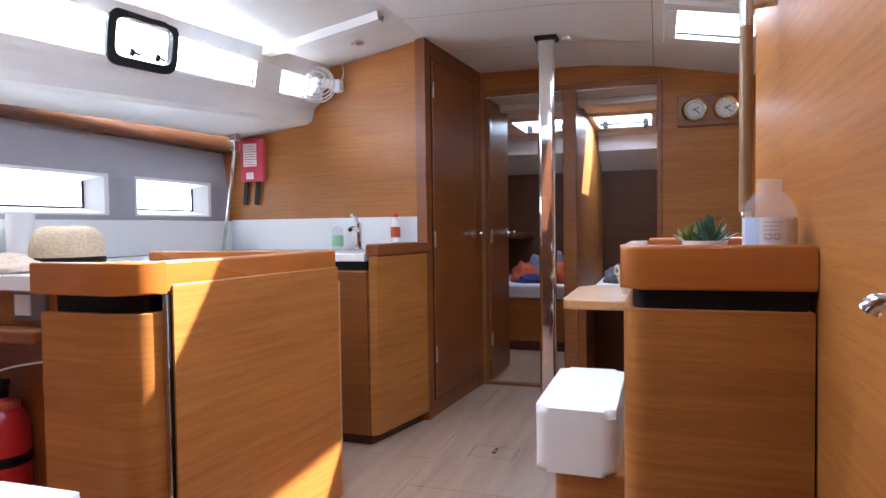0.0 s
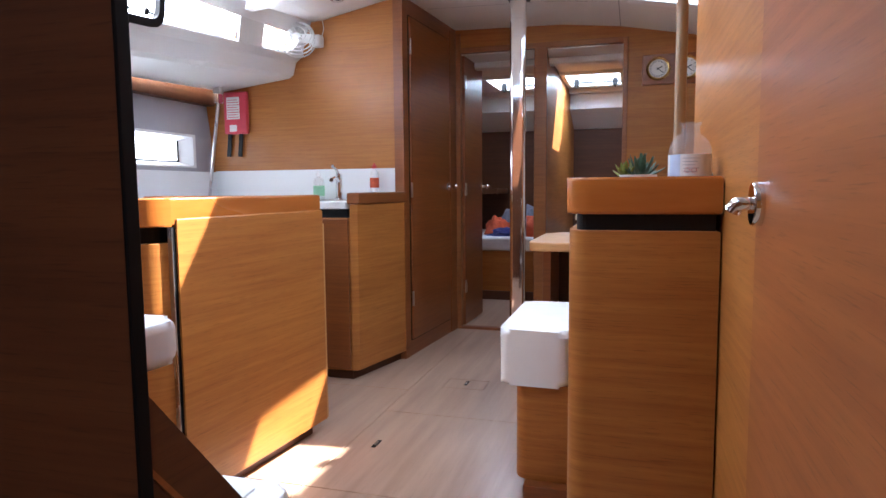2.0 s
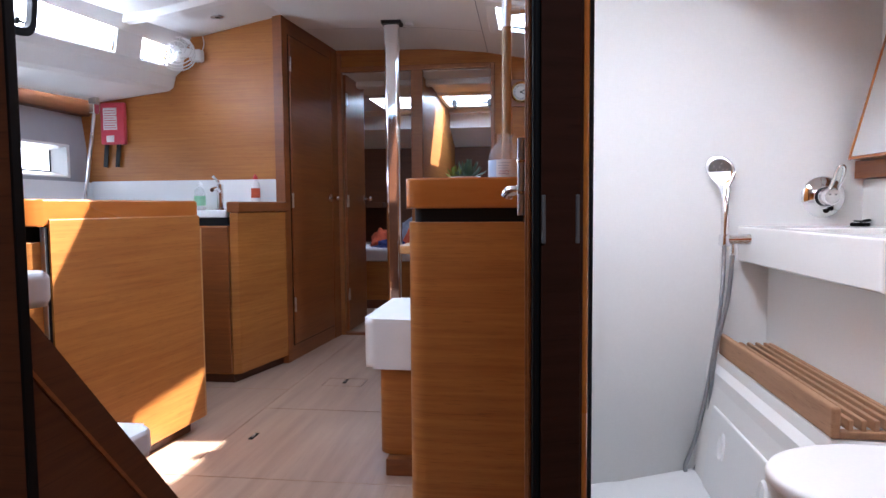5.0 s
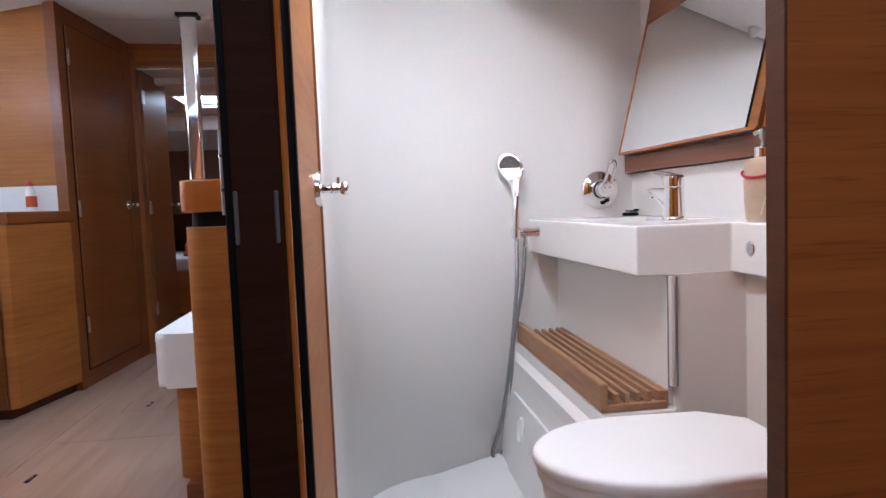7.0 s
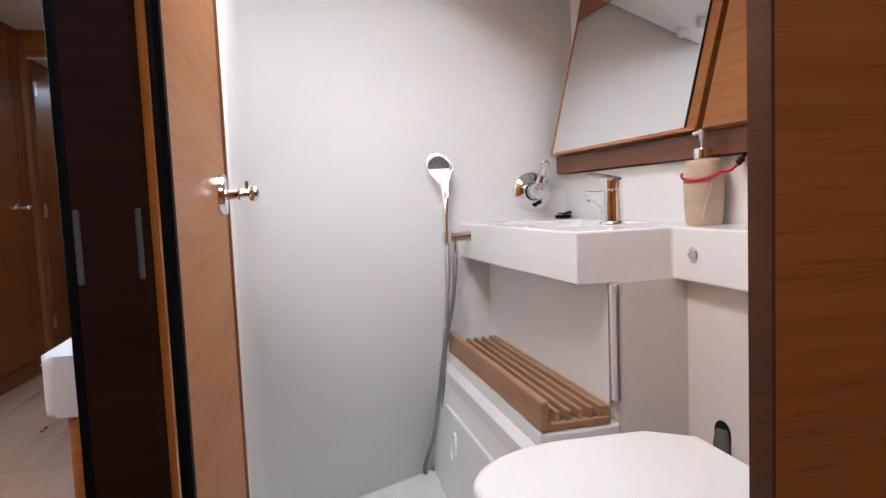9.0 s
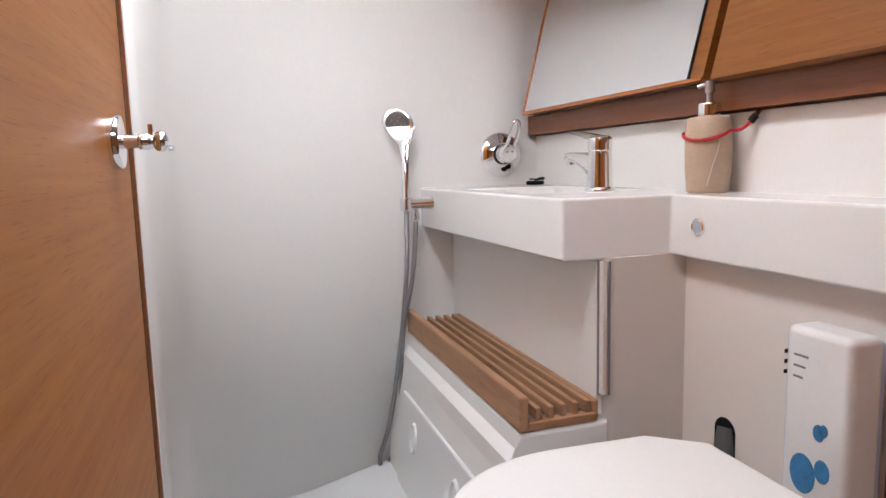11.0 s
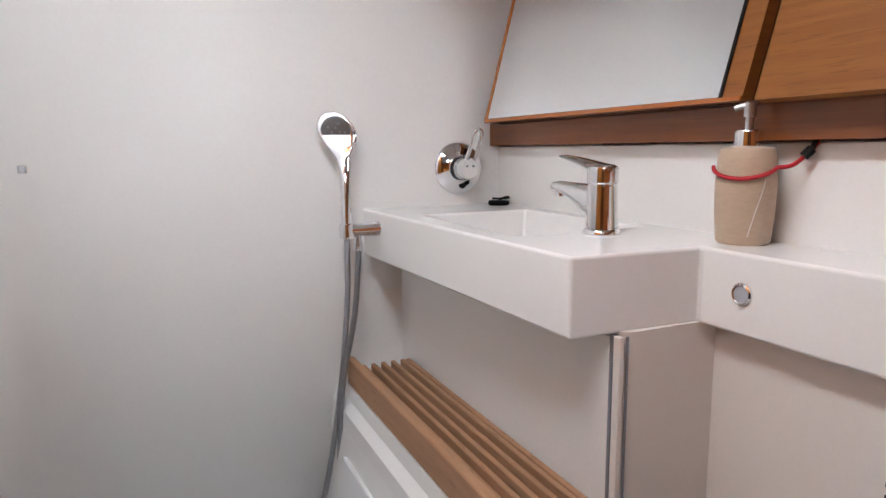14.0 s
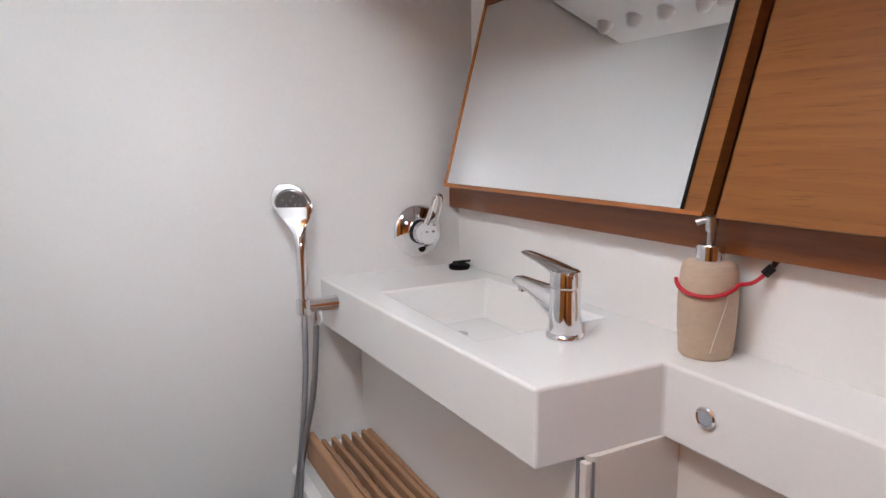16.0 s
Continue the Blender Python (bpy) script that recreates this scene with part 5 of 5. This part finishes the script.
lp = [(-0.006, 0.020), (0.002, 0.05), (0.008, 0.082), (0.018, 0.091), (0.026, 0.082), (0.024, 0.05), (0.018, 0.018)]
part("lever", turned(tube([(x, y, 0.052 + 0.28 * y) for x, y in lp], 0.0055, 10), MM), CHROME, mx, smooth=60)
part("lower_disc", turned(lathe(((0, 0.010), (0.009, 0.010), (0.010, 0.018), (0, 0.020)), n=24), MM @ pose(0.004, -0.040, 0.0)), BLACK, mx, smooth=40)
part("index_mark", turned(join(*[lathe(((0, 0.0715), (0.0025, 0.071), (0.0025, 0.068)), (x, 0.006, 0), 10) for x in (-0.008, 0.008)]), MM), INK, mx)

# hand shower with hose and holder
hs = tagged(new("hand_shower"), "chrome hand shower with metal hose in holder", "shower")
HO = Vector((0.893, 1.765, 0.838))
part("holder", join(tube((HO + Vector((-0.002, 0.0, 0)), HO + Vector((0.080, -0.008, 0.002))), lambda u: 0.0135 + 0.005 * u, 20), lathe(((0, -0.018), (0.0165, -0.018), (0.018, -0.013), (0.018, 0.013), (0.0165, 0.018), (0, 0.018)), tuple(HO), 24)), CHROME, hs, smooth=50)
fd = Vector((-0.45, -0.85, -0.22)).normalized()
qm = fd.to_track_quat("Z", "Y").to_matrix().to_4x4()
HC = Vector((0.889, 1.813, 1.070))
# handle and spoon-shaped head in one body: height, centre x and y, half width, half thickness
bm = bmesh.new()
spoon = []
for z, x, y, w, th in ((0.832, 0.893, 1.765, 0.0115, 0.0115), (0.90, 0.895, 1.772, 0.0120, 0.0120), (0.97, 0.898, 1.785, 0.0130, 0.0125), (1.005, 0.898, 1.794, 0.0165, 0.0130), (1.022, 0.897, 1.800, 0.0255, 0.0130),
                       (1.038, 0.8955, 1.805, 0.0365, 0.0125), (1.055, 0.892, 1.810, 0.0450, 0.0120), (1.072, 0.889, 1.814, 0.0475, 0.0115), (1.090, 0.8855, 1.818, 0.0430, 0.0105), (1.105, 0.882, 1.820, 0.0320, 0.0090), (1.114, 0.880, 1.822, 0.0180, 0.0060), (1.117, 0.880, 1.822, 0.0050, 0.0020)):
    wide = Vector((-fd.y, fd.x, 0)).normalized()
    deep = Vector((fd.x, fd.y, 0)).normalized()
    spoon.append([bm.verts.new(Vector((x, y, z)) + wide * (w * math.cos(a)) + deep * (th * (min(math.sin(a), 0.5) if z > 1.01 else math.sin(a)))) for a in [k * math.pi / 12 for k in range(24)]])
for p, q in zip(spoon, spoon[1:]):
    for k in range(24):
        bm.faces.new((p[k], p[(k + 1) % 24], q[(k + 1) % 24], q[k]))
bm.faces.new(spoon[0]), bm.faces.new(spoon[-1])
part("handle", bm, CHROME, hs, smooth=70)
part("spray_face", turned(lathe(((0, 0.0076), (0.034, 0.0076), (0.038, 0.0040)), n=36), Matrix.Translation(HC) @ qm), HOSESTEEL, hs, smooth=40)
part("nozzles", turned(join(*[lathe(((0, 0.0088), (0.002, 0.0084), (0.0025, 0.0066)), (r * math.cos(a), r * math.sin(a), 0), 8) for r, k in ((0.010, 4), (0.022, 5)) for a in [2 * math.pi * i / k for i in range(k)]]), Matrix.Translation(HC) @ qm), STEEL, hs)
part("union", lathe(((0, 0.0), (0.009, 0.0), (0.0115, 0.006), (0.0115, 0.02), (0.008, 0.026), (0.008, 0.04), (0, 0.04)), (HO.x + 0.033, HO.y + 0.02, HO.z - 0.052), 16), CHROME, hs, smooth=40)
hose_pts = [HO + Vector((0, 0, -0.015)), HO + Vector((-0.003, 0.006, -0.18)), HO + Vector((-0.026, 0.012, -0.40)), HO + Vector((-0.058, 0.055, -0.66)), HO + Vector((-0.092, 0.078, -0.795)),
            HO + Vector((-0.076, 0.086, -0.822)), HO + Vector((-0.050, 0.078, -0.785)), HO + Vector((-0.030, 0.030, -0.6)), HO + Vector((-0.026, -0.012, -0.38)), HO + Vector((0.012, -0.006, -0.2)), HO + Vector((0.033, 0.02, -0.05))]
part("hose", tube(hose_pts, 0.0066, 10), HOSESTEEL, hs, smooth=60)


def dense_hose(points, r, turns):
    """A ribbed metal hose: a fine wire coiled round the line."""
    pts = [Vector(p) for p in points]
    out = []
    n = len(pts) - 1
    for j in range(turns * 6 + 1):
        u = j / (turns * 6) * n
        i = min(int(u), n - 1)
        s = u - i
        p0, p1, p2, p3 = pts[max(i - 1, 0)], pts[i], pts[i + 1], pts[min(i + 2, n)]
        p = 0.5 * (2 * p1 + (p2 - p0) * s + (2 * p0 - 5 * p1 + 4 * p2 - p3) * s * s + (3 * p1 - p0 - 3 * p2 + p3) * s ** 3)
        d = (p2 - p1).normalized()
        a = d.cross(Vector((1, 0.3, 0.1))).normalized()
        b = d.cross(a)
        th = 2 * math.pi * j / 6
        out.append(p + r * (a * math.cos(th) + b * math.sin(th)))
    bmh = bmesh.new()
    rings = []
    for i, p in enumerate(out):
        d = (out[min(i + 1, len(out) - 1)] - out[max(i - 1, 0)]).normalized()
        a = d.orthogonal().normalized()
        b = d.cross(a)
        rings.append([bmh.verts.new(p + 0.0011 * (a * math.cos(k * 2.0944) + b * math.sin(k * 2.0944))) for k in range(3)])
    for p, q in zip(rings, rings[1:]):
        for k in range(3):
            bmh.faces.new((p[k], p[(k + 1) % 3], q[(k + 1) % 3], q[k]))
    return bmh


part("hose_winding", dense_hose(hose_pts, 0.0068, 420), HOSESTEEL, hs)

# wall stud
tagged(part("door_stud", tube(((0.29, 1.50, 1.0), (0.302, 1.50, 1.0)), 0.006, 10), STEEL), "small steel door stud on the wall", "door stop")

# toilet
to = tagged(new("toilet"), "white marine toilet with closed lid", "toilet")


def lid_outline(grow, z):
    pts = []
    for k in range(33):
        a = math.pi / 2 + math.pi * k / 32
        pts.append((0.848 + (0.208 + grow) * math.cos(a), 0.64 + (0.157 + grow) * math.sin(a)))
    pts += [(1.01, 0.64 - 0.149 - grow), (1.086 + grow, 0.64 - 0.085), (1.086 + grow, 0.64 + 0.085), (1.01, 0.64 + 0.149 + grow)]
    return pts


bm = bmesh.new()
rows = [[bm.verts.new((x, y, z)) for x, y in lid_outline(g, 0)] for z, g in ((0.495, -0.003), (0.500, 0.0), (0.510, 0.0), (0.516, -0.004), (0.5185, -0.012), (0.520, -0.05))]
for p, q in zip(rows, rows[1:]):
    for k in range(len(p)):
        bm.faces.new((p[k], p[(k + 1) % len(p)], q[(k + 1) % len(p)], q[k]))
bm.faces.new(rows[0]), bm.faces.new(rows[-1])
part("lid", bm, HEADWALL, to, smooth=40)
part("seat", prism(lid_outline(-0.006, 0), 0.476, 0.4935), GELCOAT, to, smooth=40)
rows = []
bm = bmesh.new()
for z, g, sx in ((0.474, -0.012, 0), (0.43, -0.018, 0), (0.30, -0.05, 0.03), (0.15, -0.075, 0.05), (0.012, -0.055, 0.05)):
    rows.append([bm.verts.new((x + sx, y, z)) for x, y in lid_outline(g, 0)])
for p, q in zip(rows, rows[1:]):
    for k in range(len(p)):
        bm.faces.new((p[k], p[(k + 1) % len(p)], q[(k + 1) % len(p)], q[k]))
bm.faces.new(rows[0]), bm.faces.new(rows[-1])
part("bowl", bm, GELCOAT, to, smooth=50)

# hose slot and dispenser box
sl = tagged(new("toilet_hose"), "dark hose in an arched wall slot", "hose")
arch = [(0.857, 0.30), (0.857, 0.447)] + [(0.882 + 0.025 * math.cos(math.pi - a), 0.447 + 0.025 * math.sin(a)) for a in np.linspace(0.2, math.pi - 0.2, 7)] + [(0.907, 0.447), (0.907, 0.30)]
part("slot", prism([(y, z) for y, z in arch], 1.2525, 1.2548, axis="x"), BLACK, sl)
part("hose", tube(((1.258, 0.880, 0.452), (1.246, 0.874, 0.42), (1.232, 0.862, 0.36), (1.22, 0.84, 0.27), (1.20, 0.81, 0.14)), 0.018, 14), HOSE, sl, smooth=60)
dp = tagged(new("air_freshener"), "white dispenser with pale blue edge and blue discs", "dispenser")
DM = pose(1.252, 0.634, 0.50, 0, 0, 0)
part("back", turned(box(-0.054, 0.0, -0.055, 0.070, -0.11, 0.196, 0.012, 3), DM), PALEBLUE, dp, smooth=40)
part("shell", turned(box(-0.072, -0.012, -0.058, 0.052, -0.115, 0.203, 0.012, 3), DM), GELCOAT, dp, smooth=40)
for y, z, r in ((0.012, -0.012, 0.026), (-0.020, 0.004, 0.015), (-0.012, 0.058, 0.011), (-0.020, 0.064, 0.008)):
    part("blue_disc", turned(lathe(((0, 0.0012), (r * 0.9, 0.0012), (r, 0)), n=24), DM @ pose(-0.0722, y, z, 0, -90, 0) @ Matrix.Diagonal((1.15, 0.85, 1, 1))), BLUE, dp)
for k in range(3):
    part("print", turned(box(-0.0732, -0.0722, 0.010 + 0.004 * k, 0.034, 0.160 - 0.016 * k, 0.163 - 0.016 * k), DM), INK, dp)
    part("indicator", turned(box(-0.052, -0.044, 0.0695, 0.0712, 0.150 - 0.016 * k, 0.156 - 0.016 * k), DM), BLACK, dp)

# soffit over the basin with its row of caps
sf = tagged(new("soffit_lamp"), "white overhead panel with a row of white lamp caps", "lamp")
part("panel", box(0.835, 1.399, 0.265, 1.858, 1.690, 1.735, 0.006), LINER, sf)
for y in (1.40, 1.46, 1.58, 1.69, 1.80):
    part("cap", lathe(((0, -0.030), (0.012, -0.028), (0.018, -0.018), (0.020, -0.006), (0.023, -0.003), (0.023, 0)), (0.955, y, 1.690), 20), GELCOAT, sf, smooth=50)
